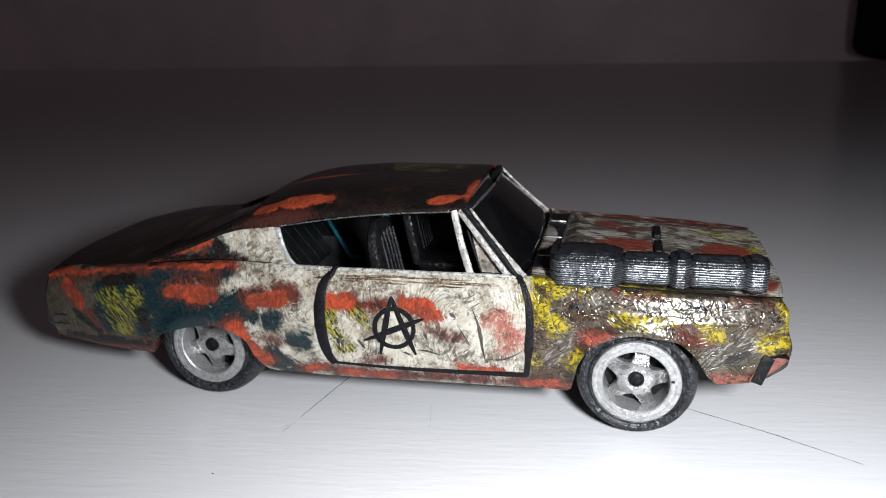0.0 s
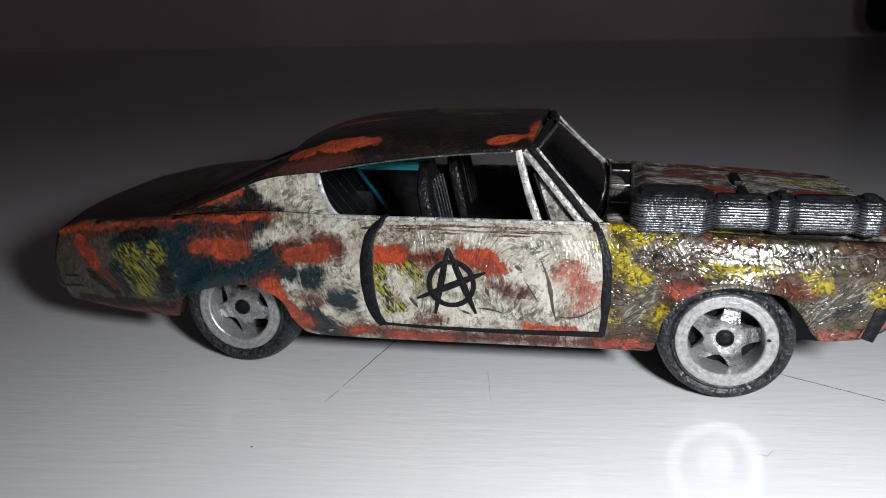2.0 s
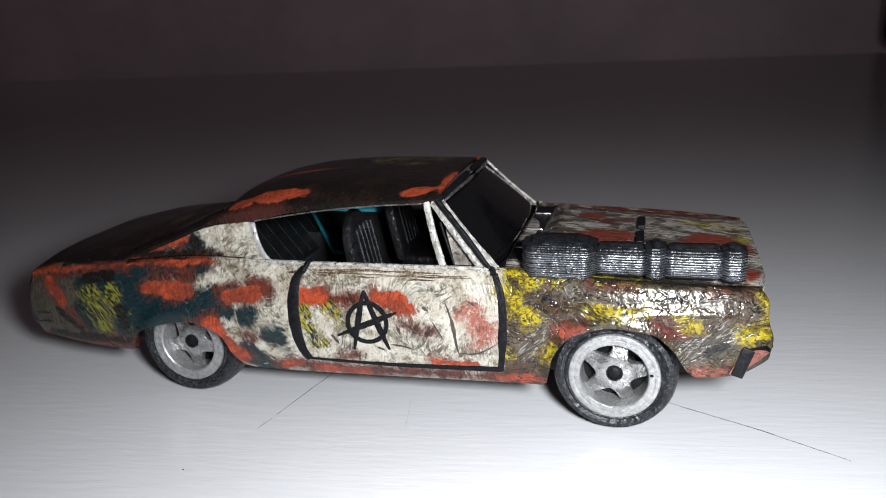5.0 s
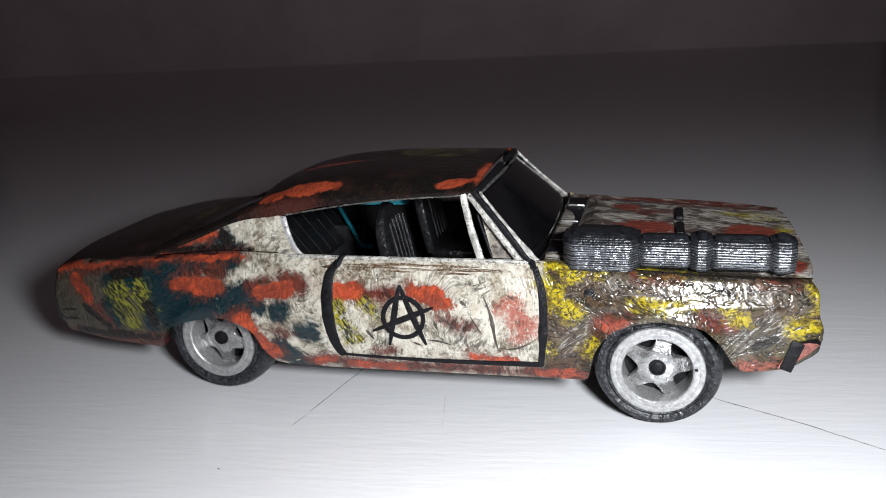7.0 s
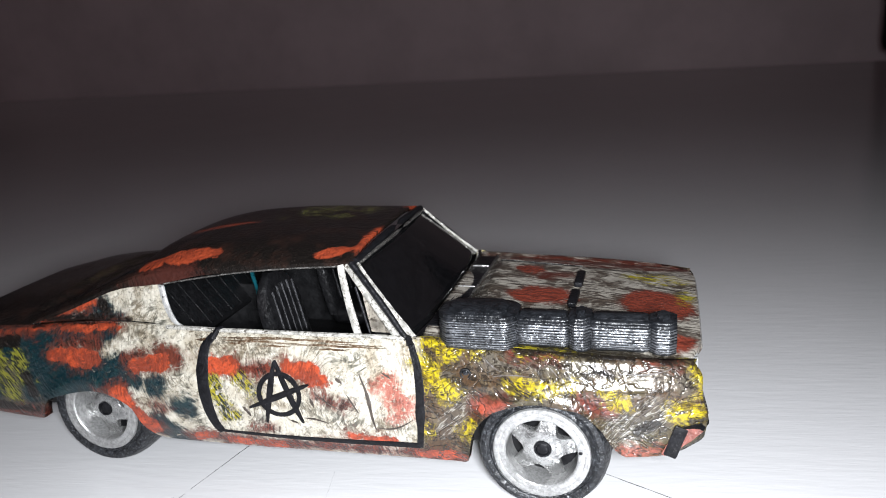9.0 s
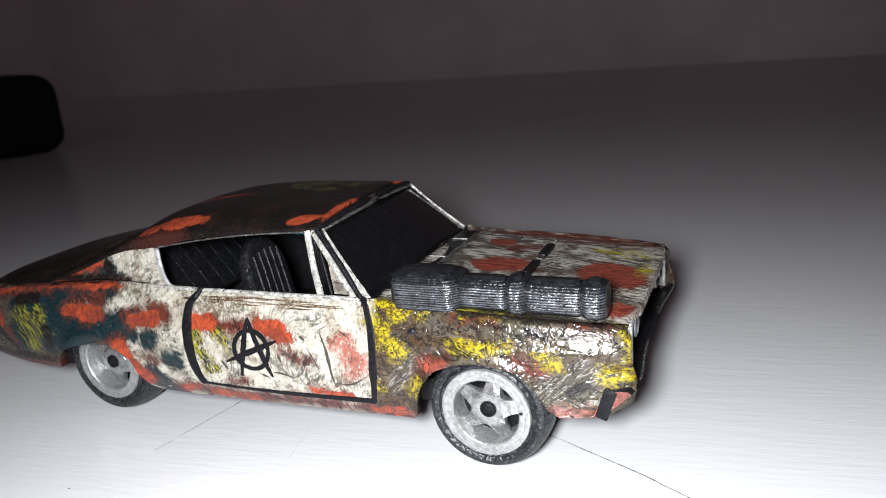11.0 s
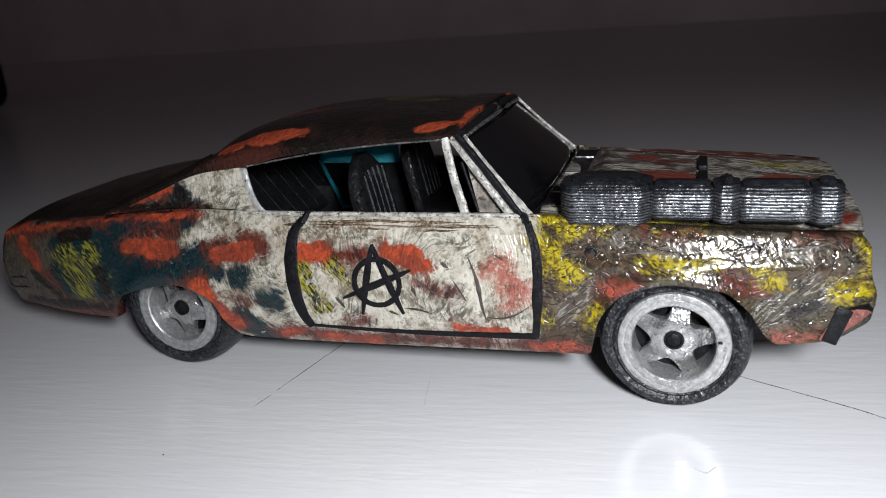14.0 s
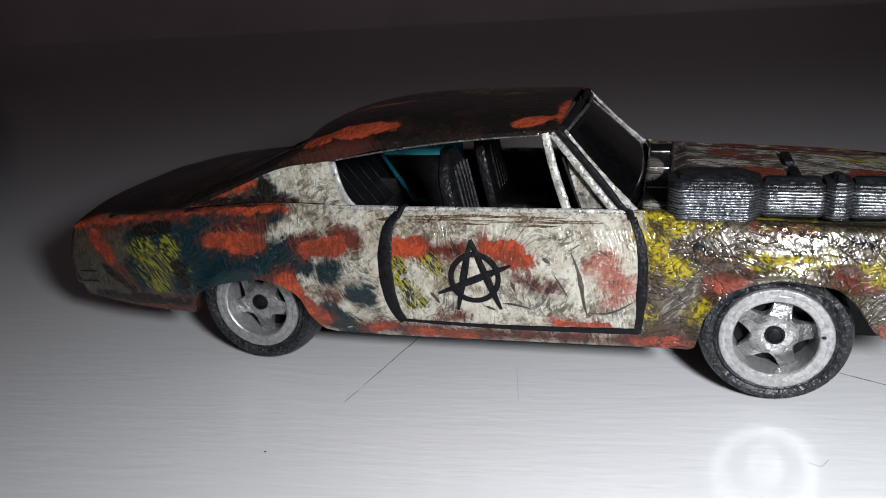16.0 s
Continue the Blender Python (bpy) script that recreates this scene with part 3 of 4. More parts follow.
for s in (-1, 1):
    rows = []
    for x in XS:
        z0, z1 = lower(x), shoulder(x) - FAR_DROP * (s > 0) * smooth(.2, .5, x) * smooth(3.0, 2.7, x)
        row = []
        for k in range(31):
            z = z0 + (z1 - .04 - z0) * k / 30
            row.append(nosed(x, s * side(x, z), z))
        w = side(x, z1 - .04)
        for dv, dz in ((.014, .020), (.036, .033), (.065, .040)):
            row.append(nosed(x, s * (w - dv), z1 - .04 + dz))
        rows.append(row)
    grid(bm, rows, 0)
    # inner lip under the wheel arches and sills
    grid(bm, [[r[0], (r[0][0], r[0][1] - s * .10, r[0][2] - .0)] for r in rows], 0)
    # window sill
    sill = [x for x in XS if -.62 <= x <= 3.36]
    tops = {x: shoulder(x) - FAR_DROP * (s > 0) * smooth(.2, .5, x) * smooth(3.0, 2.7, x) for x in sill}
    grid(bm, [[nosed(x, s * (side(x, z - .04) - .065), z), (x, MID + s * (glass_side(x, z) + .03), z - .004), (x, MID + s * (glass_side(x, z) - .005), z - .075)] for x, z in tops.items()], 0)


def hood_z(x, v):
    edge = shoulder(x)
    bulge = 0.055 * smooth(.80, .70, abs(v)) * smooth(3.52, 3.66, x) * smooth(4.50, 4.40, x)
    bulge += 0.035 * smooth(.80, .70, abs(v)) * smooth(4.40, 4.50, x) * smooth(5.45, 4.6, x)
    rim = 0.02 * math.exp(-((abs(v) - 1.08) / 0.05) ** 2)
    return edge + 0.02 * (1 - (v / 1.2) ** 2) + bulge - rim


rows = []
for x in [x for x in XS if x >= 3.30]:
    w = side(x, shoulder(x) - .04) - .065
    back = lambda v: .06 * smooth(5.2, 5.47, x) * smooth(.75, 1.05, abs(v)) * smooth(1.22, 1.12, abs(v))
    rows.append([nosed(x - back(w * (k / 30 - 1)), w * (k / 30 - 1), hood_z(x, w * (k / 30 - 1)) if 0 < k < 60 else shoulder(x)) for k in range(61)])
grid(bm, rows, 2)
# hood's front lip turns down to the grille
grid(bm, [rows[-1], [(p[0] + .015, p[1], p[2] - .05) for p in rows[-1]], [(p[0] - .03, p[1], p[2] - .07) for p in rows[-1]]], 2)

rows = []
for x in [x for x in XS if x <= -.6] + stations(-.6, 2.70, .05)[1:]:
    if x <= -.6:
        ve, ze = side(x, shoulder(x) - .04) - .065, shoulder(x)
    else:
        ze = roof_edge(x)
        ve = glass_side(x, ze)
    power = 2.0 + 2.4 * smooth(.1, 1.2, x) + 1.5 * smooth(-.6, -1.4, x)
    sunk = smooth(-.72, -.5, x) * smooth(.50, .34, x)
    dish = lambda f: sunk * (.022 * math.exp(-((f - .89) / .05) ** 2) - .075 * smooth(.87, .79, f))
    rows.append([nosed(x, ve * (k / 28 - 1), ze + (roof_mid(x) - ze) * (1 - abs(k / 28 - 1) ** power) + dish(abs(k / 28 - 1))) for k in range(57)])
grid(bm, rows, 1)
for f in bm.faces:
    c = f.calc_center_median()
    if f.material_index == 1 and -.52 < c.x < .42 and abs(c.y - MID) < .80 * glass_side(c.x, roof_edge(c.x)):
        f.material_index = 4
grid(bm, [rows[0], [(p[0] + .01, p[1], min(p[2], shoulder(X_TAIL) - .04)) for p in rows[0]]], 1)
# the fenders' painted front faces beside the grille
for s in (-1, 1):
    zs = stations(lower(X_NOSE), shoulder(X_NOSE) - .04, .05)
    grid(bm, [[nosed(X_NOSE - .085 * (k / 8) ** .8, s * (side(X_NOSE, z) + (1.02 - side(X_NOSE, z)) * k / 8), z) for k in range(9)] for z in zs], 0)
# tail panel
grid(bm, [[nosed(X_TAIL, f * side(X_TAIL, z), z) for f in stations(-1, 1, .1)] for z in stations(lower(X_TAIL), shoulder(X_TAIL) - .04, .05)], 0)
for s in (-1, 1):
    # rear pillar, the corner behind the window, and the rail over it; the roof's paint runs down over the top
    on = lambda x, z, out=0: (x, MID + s * (glass_side(x, z) + out), z)
    xs = stations(-.6, .79, .035)
    split = lambda x: roof_edge(x) - (.035 + (roof_edge(.79) - 1.84 - .035) * smooth(.15, .79, x)) * smooth(-.6, -.3, x)
    low = stations(shoulder(.79), 1.84, .022)
    n = len(low) - 1
    grid(bm, [[on(x, shoulder(x) + (split(x) - shoulder(x)) * k / n) for k in range(n + 1)] for x in xs], 0)
    high = [0, .25, .5, .75, 1]
    grid(bm, [[on(x, split(x) + (roof_edge(x) - split(x)) * k) for k in high] for x in xs], 1)
    edge = lambda z: max(.792, win_rear(z) - .062)
    grid(bm, [[on(.79 + (edge(z) - .79) * k / 3, z) for k in range(4)] for z in [BELT] + low], 0)
    grid(bm, [[on(edge(z) + (win_rear(z) - edge(z)) * k / 3, z, .008 * math.sin(math.pi * k / 3)) for k in range(4)] for z in [BELT] + low], 3)
    grid(bm, [[on(.79 + .02 * k, 1.84 + .00167 * k + (roof_edge(.79 + .02 * k) - 1.84 - .00167 * k) * h) for k in range(4)] for h in high], 1)
    grid(bm, [[(x, MID + s * glass_side(x, z), z) for z in (win_top(x) + (roof_edge(x) - win_top(x)) * h for h in high)] for x in stations(.85, 2.70, .05)], 1)
    # lower lip of the rail
    grid(bm, [[(x, MID + s * glass_side(x, win_top(x)), win_top(x)), (x, MID + s * (glass_side(x, win_top(x)) - .05), win_top(x) + .01)] for x in stations(.85, 2.70, .05)], 1)
weld(bm, 0.004)
body = part("body", bm, [SIDE_PAINT, ROOF_PAINT, HOOD_PAINT, SILVER, GLASS_BLACK], car, sharp=40)


def lay_paint(me):
    """Writes, face corner by face corner, how far each painted patch's edge is (minus: inside), in centimetres."""
    co = np.array([v.co for v in me.vertices]) / U
    vert = np.array([l.vertex_index for l in me.loops])
    on_top = np.zeros(len(vert), bool)
    for f in me.polygons:
        on_top[f.loop_start : f.loop_start + f.loop_total] = f.material_index in (1, 2)
    p = co[vert]
    far_corner = (p[:, 1] > MID) & (p[:, 0] > 5.3)
    for colour, sides, above in (("orange", SIDE_ORANGE, TOP_ORANGE), ("maroon", SIDE_MAROON, TOP_MAROON), ("yellow", SIDE_YELLOW, TOP_YELLOW), ("teal", SIDE_TEAL, []),
                                 ("worn", SIDE_WORN, []), ("grey", SIDE_GREY, TOP_GREY), ("bare_glare", SIDE_BARE_GLARE, []), ("scrape", SIDE_SCRAPE, []), ("soot_shade", SIDE_SOOT_SHADE, [])):
        out = np.full(len(vert), 1.0)
        for xa, za, xb, zb, r in sides:
            dx, dz = xb - xa, zb - za
            k = np.clip(((p[:, 0] - xa) * dx + (p[:, 2] - za) * dz) / (dx * dx + dz * dz + 1e-9), 0, 1)
            d = np.hypot(p[:, 0] - xa - k * dx, p[:, 2] - za - k * dz) - r
            out = np.where(~on_top & ~far_corner, np.minimum(out, d), out)
        for a, b, ra, rb, turn in above:
            c, s = math.cos(radians(turn)), math.sin(radians(turn))
            dx, dy = p[:, 0] - a, p[:, 1] - b
            d = (np.hypot((c * dx + s * dy) / ra, (c * dy - s * dx) / rb) - 1) * min(ra, rb)
            out = np.where(on_top, np.minimum(out, d), out)
        me.attributes.new("to_" + colour, "FLOAT", "CORNER").data.foreach_set("value", out.astype(np.float32))


lay_paint(body.data)
thick = body.modifiers.new("thick", "SOLIDIFY")
thick.thickness, thick.offset = 0.035 * U, -1


# Painted lines that stand a hair proud of the side.
def ribbon(name, pts, width, label, closed=False, lift=0.006, parent=None, mat=None):
    bm = bmesh.new()
    n = len(pts)
    rows = []
    for k, (x, z) in enumerate(pts):
        a, b = (pts[k - 1], pts[(k + 1) % n]) if closed else (pts[max(0, k - 1)], pts[min(n - 1, k + 1)])
        d = Vector((b[0] - a[0], b[1] - a[1])).normalized()
        w = width(k / (n - 1)) if callable(width) else width
        w *= 1 + 0.22 * noise.noise(Vector((x * 6, z * 6, width if not callable(width) else 1)))
        row = []
        for f, up in ((1, 0), (.8, 1), (0, 1.15), (-.8, 1), (-1, 0)):
            px, pz = x - d.y * w * f, z + d.x * w * f
            row.append((px, MID - side(px, min(pz, 1.47)) - lift * up, pz))
        rows.append(row)
    if closed:
        rows.append(rows[0])
    grid(bm, rows)
    return part(name, weld(bm, 1e-4), mat or BLACK, parent or car, label)


def path2(f, n=40):
    return [f(k / n) for k in range(n + 1)]


rear_seam = curve((.59, 1.47), (.7, 1.405), (.9, 1.36), (1.1, 1.345), (1.3, 1.36), (1.4, 1.39), (1.47, 1.45))
ribbon("door_line", path2(lambda t: (rear_seam(.59 + .88 * t), .59 + .88 * t)), lambda t: .035 + .028 * math.sin(math.pi * t), "thick black painted rear door line")
front_seam = curve((.60, 3.315), (.8, 3.335), (1.1, 3.345), (1.3, 3.325), (1.47, 3.26))
ribbon("door_line", path2(lambda t: (front_seam(.60 + .87 * t), .60 + .87 * t)), lambda t: .026 + .012 * math.sin(math.pi * t), "black painted front door line")
ribbon("door_line", path2(lambda t: (1.45 + 1.87 * t, .605 - .02 * math.sin(math.pi * t) + .01 * t)), lambda t: .014 + .016 * t, "black painted lower door line")

for a, b in (((3.255, -side(3.25, 1.46), 1.455), (3.215, -1.19, 1.505)), ((1.443, -side(1.44, 1.44), 1.44), (1.50, -glass_side(1.5, 1.49) - .02, 1.512))):
    knot = [Vector((p[0], MID + p[1], p[2])) for p in (a, ((a[0] + b[0]) / 2, a[1] + .045, b[2] - .006), b)]
    part("door_line", tube(knot, .028, 8, 1.4), BLACK, car, "black painted line running over the sill")

CRACK = plain("brown_crack", (0.03, 0.022, 0.017), 0.5, 0, 0.4, 12, 0.3)
ribbon("paint_crack", path2(lambda t: (2.82 + .14 * t + .015 * math.sin(5 * t), 1.22 - .49 * t), 24), lambda t: .004 + .015 * math.sin(math.pi * t) * (.6 + .8 * abs(noise.noise(Vector((t * 7, 1, 1))))), "dark crack in the paint", False, .003, None, CRACK)
ribbon("paint_crack", path2(lambda t: (2.70 + .10 * t, 1.04 - .16 * t), 12), lambda t: .003 + .006 * math.sin(math.pi * t), "dark crack in the paint", False, .003, None, CRACK)
DOOR_MARKS = [((2.955, .755), (3.28, .86), -.045, .009, 24), ((2.605, 1.175), (2.665, 1.135), 0, .020, 10), ((2.365, .985), (2.40, .90), 0, .020, 10), ((1.715, .865), (1.79, .775), .01, .022, 12), ((2.42, 1.03), (2.62, .90), -.01, .006, 16), ((2.30, .80), (2.52, .76), .01, .010, 14), ((3.02, 1.24), (3.10, 1.20), 0, .010, 8), ((2.16, .77), (2.24, .74), 0, .012, 8)]
FENDER_MARKS = [((4.70, 1.395), (4.86, 1.33), .012, .009, 14), ((3.86, 1.42), (4.02, 1.31), -.015, .006, 14), ((4.40, 1.36), (4.47, 1.29), 0, .006, 10), ((4.95, 1.33), (5.30, 1.36), -.02, .005, 18), ((3.40, .99), (3.52, .86), .01, .008, 12), ((4.97, 1.02), (5.22, 1.24), .012, .005, 18), ((5.02, .96), (5.30, 1.18), .010, .005, 18), ((3.95, 1.27), (4.25, 1.285), .012, .005, 16)]
for (xa, za), (xb, zb), sag, h, n in DOOR_MARKS + FENDER_MARKS:
    ribbon("paint_crack", path2(lambda t: (xa + (xb - xa) * t, za + (zb - za) * t + sag * math.sin(math.pi * t)), n),
           lambda t: .002 + h * math.sin(math.pi * t) * (.5 + abs(noise.noise(Vector((t * 6, xa * 3, 2))))), "dark mark in the paint", False, .003, None, CRACK)
emblem = empty("emblem", car)
tagged(emblem, "black hand-painted letter A in a circle")
ribbon("ring", [(2.08 + .188 * math.cos(a), 1.0 + .185 * math.sin(a)) for a in (2 * math.pi * k / 40 for k in range(40))], .023, "", True, .008, emblem)
swell = lambda t: .003 + .027 * math.sin(math.pi * (.04 + .92 * t)) ** .7
ribbon("stroke", path2(lambda t: (2.05 - .11 * t, 1.30 - .57 * t), 16), swell, "", False, .010, emblem)
ribbon("stroke", path2(lambda t: (2.05 + .235 * t, 1.30 - .55 * t), 16), swell, "", False, .010, emblem)
ribbon("stroke", path2(lambda t: (1.79 + .58 * t, .865 + .245 * t), 16), swell, "", False, .012, emblem)

# Windscreen, its trim and the two bars before the door window.
bm = bmesh.new()
rows = []
for k in range(9):
    t = k / 8
    x, z, w = 2.70 + .57 * t, 2.065 - .575 * t, .955 + .27 * t
    rows.append([(x + .10 * (1 - f * f) - .03, MID + w * f, z + .03 * (1 - f * f) * (1 - t)) for f in stations(-1, 1, .1)])
grid(bm, rows)
windshield = part("windshield", bm, GLASS_BLACK, car, "windscreen painted glossy black")
m = windshield.modifiers.new("thick", "SOLIDIFY")
m.thickness = 0.02 * U


def bar(name, a, b, r, mat, label, parent=car, bow=(0, 0, 0), flat=1.0, end=None):
    """A rounded bar from a to b, hand-cut: its thickness goes from r to end, a little uneven."""
    n = 14
    pts = [Vector(a).lerp(Vector(b), k / n) + Vector(bow) * math.sin(math.pi * k / n) for k in range(n + 1)]
    radii = [(r + ((end or r) - r) * k / n) * (1 + .16 * noise.noise(Vector((k * .8, a[0] * 7, r * 90)))) for k in range(n + 1)]
    return part(name, tube(pts, radii, 10, flat), mat, parent, label)


for s in (-1, 1):
    at = lambda x, v, z: (x, MID + s * v, z)
    bar("window_bar", at(2.585, .965, 2.04), at(2.775, 1.165, 1.49), .031, PILLAR, "dirty white bar at the window's front", bow=(-.012, 0, 0), flat=.7, end=.036)
    bar("a_pillar", at(2.635, .965, 2.04), at(3.13, 1.175, 1.49), .024, PILLAR, "dirty white windscreen pillar", flat=.8, end=.034)
    bar("pillar_gap", at(2.685, .96, 2.06), at(3.215, 1.20, 1.49), .028, BLACK, "black painted gap line", bow=(.01, 0, 0), end=.026)
    bar("windshield_trim", at(2.735, .935, 2.055), at(3.265, 1.18, 1.49), .013, PILLAR, "brushed white windscreen trim", bow=(-.008, 0, -.008), flat=.55, end=.042 if s < 0 else .016)
    # black bar painted in for the dark gap
    bar("vent_gap", at(2.72, 1.0, 1.86), at(2.87, 1.135, 1.50), .012, BLACK, "black bar standing in for the dark gap beside the vent window", end=.010)
    bm = bmesh.new()
    a, b, c = at(2.74, .945, 1.84), at(2.86, 1.075, 1.49), at(3.06, 1.085, 1.49)
    tri = [bm.verts.new(Vector(p) + Vector((0, q, 0))) for q in (0, -s * .02) for p in (a, b, c)]
    bm.faces.new(tri[:3])
    bm.faces.new(tri[3:][::-1])
    for i in range(3):
        bm.faces.new((tri[i], tri[(i + 1) % 3], tri[3 + (i + 1) % 3], tri[3 + i]))
    part("vent_window", bm, VENT, car, "small triangular vent window, painted over")
bar("windshield_header", (2.71, MID - .925, 2.060), (2.71, MID + .925, 2.060), .034, BLACK, "black windscreen header", bow=(.06, 0, .075))
bar("windshield_header", (2.738, MID - .92, 2.045), (2.738, MID + .92, 2.045), .016, RAIL, "worn header trim", bow=(.085, 0, .060))
bar("windshield_base", (3.275, MID - 1.20, 1.495), (3.275, MID + 1.20, 1.495), .024, GLASS_BLACK, "glossy black trim along the windscreen's foot", bow=(.11, 0, .01))
bar("roof_rail", (.86, MID - glass_side(.86, 1.85) - .004, 1.85), (2.6, MID - glass_side(2.6, 2.03) - .004, 2.03), .008, RAIL, "worn silver edge over the window, sparkle painted in", bow=(0, 0, .035))

for s in (-1, 1):
    crest = lambda x: roof_edge(x) + (roof_mid(x) - roof_edge(x)) * (1 - .89 ** (2.0 + 2.4 * smooth(.1, 1.2, x))) + .014
    pts = [(x, MID + s * .89 * glass_side(x, roof_edge(x)), crest(x)) for x in stations(-.58, .46, .07)]
    part("roof_ridge", tube(pts, [.009 + .006 * abs(noise.noise(Vector((p[0] * 4, s, 0)))) for p in pts], 8), GLASS_BLACK, car, "glossy black edge of the fastback")

# Belt moulding under the side windows, with brown stains beneath it.
for s in (-1, 1):
    xs = stations(.95, 3.22, .12)
    bm = tube([(x, MID + s * (side(x, 1.455) - .045), 1.503 - (FAR_DROP + .02) * (s > 0) + .004 * noise.noise(Vector((x * 3, s, 0)))) for x in xs], .019, 8, 1.3)
    part("belt_moulding", bm, PILLAR, car, "worn white belt moulding under the window")
STAIN = plain("brown_stain", (0.06, 0.036, 0.020), 0.35, 0, 0.6, 10, 0.5, (0.52, (0.22, 0.19, 0.15)))
for x0, x1, z, h in ((1.52, 1.98, 1.452, .010), (1.78, 2.45, 1.462, .013), (2.28, 2.80, 1.458, .010), (2.60, 3.02, 1.440, .006), (1.27, 1.42, 1.43, .014), (1.60, 1.78, 1.418, .012), (1.50, 2.30, 1.435, .008), (2.15, 3.05, 1.428, .009), (2.45, 2.75, 1.405, .008), (1.88, 2.2, 1.41, .009)):
    ribbon("paint_stain", path2(lambda t: (x0 + (x1 - x0) * t, z + .008 * noise.noise(Vector((x0 + 4 * t, z * 9, 0)))), 30), lambda t: .001 + h * math.sin(math.pi * t) * (.6 + .7 * abs(noise.noise(Vector((t * 9, x0, 1))))), "brown stain in the paint", False, .003, None, STAIN)

# Cowl between windscreen and hood.
cowl = empty("cowl_vent", car)
part("panel", block((.20, 1.9, .03), (3.42, MID, 1.512), .008), BLACK, cowl, "black cowl panel")
# Silver strips stand in for specular glints on the glossy black cowl.
for k in range(3):
    part("frame", block((.17, .02, .03), (3.42, MID + (k - 1) * .62, 1.520), .008), SILVER, cowl, "thin silver strip standing in for gloss on the cowl")
part("frame", block((.025, 1.95, .04), (3.53, MID, 1.522), .01), RAIL, cowl, "worn cowl edge standing in for gloss")
# Raised outline of the hood's scoop panel.
for a, b in (((3.60, -.74), (3.60, .74)), ((3.62, .75), (4.44, .75)), ((3.62, -.75), (4.44, -.75))):
    for off, r, mat, label in ((0, .010, PILLAR, "worn white hood moulding"), (.032, .018, BLACK, "black hood seam")):
        d = (off, 0) if a[0] == b[0] else (0, -math.copysign(off, a[1]))
        p, q = [(x + d[0], MID + v + d[1], hood_z(x + .02, v * .98) + .004) for x, v in (a, b)]
        bar("hood_moulding", p, q, r, mat, label, flat=.6)
for k in (-1, 1):
    part("hood_slot", block((.075, .36, .05), (4.47, MID + k * .26, 1.545), .012), BLACK, car, "black hood scoop slot")

# Nose: grille, lamps, bumper.
grille = empty("grille", car)
part("backing", block((.05, 2.06, .52), (5.38, MID, 1.14), .01), DARK, grille, "recessed dark grille panel")
part("bar", block((.05, 2.04, .03), (5.47, MID, 1.365), .008), SILVER, grille, "silver upper grille edge")
part("bar", block((.04, 2.0, .025), (5.40, MID, 1.16), .008), BLACK, grille, "black grille bar")
for k in (-1, 1):
    part("bar", block((.07, .035, .40), (5.465, MID + k * 0.99, 1.18), .012), SILVER, grille, "silver grille end")
for v in (-.88, -.60, .60, .88):
    lamp_ob = empty("headlight", car, (5.44, MID + v, 1.22))
    bm = lathe([(.10, .03), (.125, -.01), (.118, -.03), (.10, -.035)], 24)
    bmesh.ops.rotate(bm, matrix=Matrix.Rotation(radians(90), 3, "Z"), verts=bm.verts)
    part("ring", bm, SILVER, lamp_ob, "silver headlight ring")
    bm = lathe([(.001, -.03), (.05, -.025), (.10, -.005)], 24)
    bmesh.ops.rotate(bm, matrix=Matrix.Rotation(radians(90), 3, "Z"), verts=bm.verts)
    part("lens", bm, GLASS_BLACK, lamp_ob, "dark headlight lens")


bm = bmesh.new()
rows = []
for f in stations(-1, 1, .05):
    v = 1.29 * f
    bow = -.05 * smooth(.95, .3, abs(f)) - .05 * smooth(.88, 1.0, abs(f))
    inset = .02 * smooth(.95, 1.0, abs(f))
    rows.append([(x + bow, MID + v, z) for x, z in ((5.40, .925 - inset), (5.50, .945 - inset), (5.56, .945 - inset), (5.585, .91), (5.50, .82), (5.37, .69 + inset), (5.31, .655 + inset), (5.285, .67 + inset), (5.36, .85))])
vs = grid(bm, rows, 0, close=True)
bm.faces.new(vs[0])
bm.faces.new(vs[-1])
for f in bm.faces:
    c = f.calc_center_median()
    if c.z > .905 or abs(c.y - MID) < .98:
        f.material_index = 1
part("front_bumper", bm, [TRIM_ORANGE, BLACK], car, "orange front bumper with a black top edge")
part("bumper_edge", tube([(5.572 - .05 * smooth(.95, .3, abs(f)), MID + 1.2 * f, .948) for f in stations(-.9, .9, .06)], .009, 6), RAIL, car, "worn silver line along the bumper's edge")
for k in (-1, 1):
    part("bumper_stripe", block((.105, .026, .275), (5.338, MID + k * 1.282, .797), .012, 2, turn=Matrix.Rotation(radians(19), 4, "Y")), BLACK, car, "black stripe on the bumper's end")

# Tail lights and rear bumper.
for k in (-1, 1):
    part("tail_light", block((.16, .26, .36), (-1.815, MID + k * 1.12, .86), .06, 3), GLASS_BLACK, car, "black tail light")
part("rear_bumper", block((.08, 2.2, .12), (-1.86, MID, .72), .03, 2), SILVER, car, "silver rear bumper blade")
frame_bm = bmesh.new()
for z in (.755, .855):
    block((.31, .010, .012), (-1.58, MID - side(-1.53, z) - .002, z), .003, 1, frame_bm)
for x in (-1.735, -1.43):
    block((.012, .010, .11), (x, MID - side(x, .805) - .002, .805), .003, 1, frame_bm)
part("side_marker", frame_bm, DARK, car, "small moulded side marker outline")

# Chassis and cabin floor.
bm = block((5.9, 1.7, .26), (1.9, MID, .50), .05, 2)
part("chassis", bm, DARK, car, "black plastic chassis")
bm = block((3.0, 2.0, .06), (1.9, MID, .66), .02)
block((3.0, .06, .72), (1.9, MID - 1.04, 1.03), .02, 2, bm)
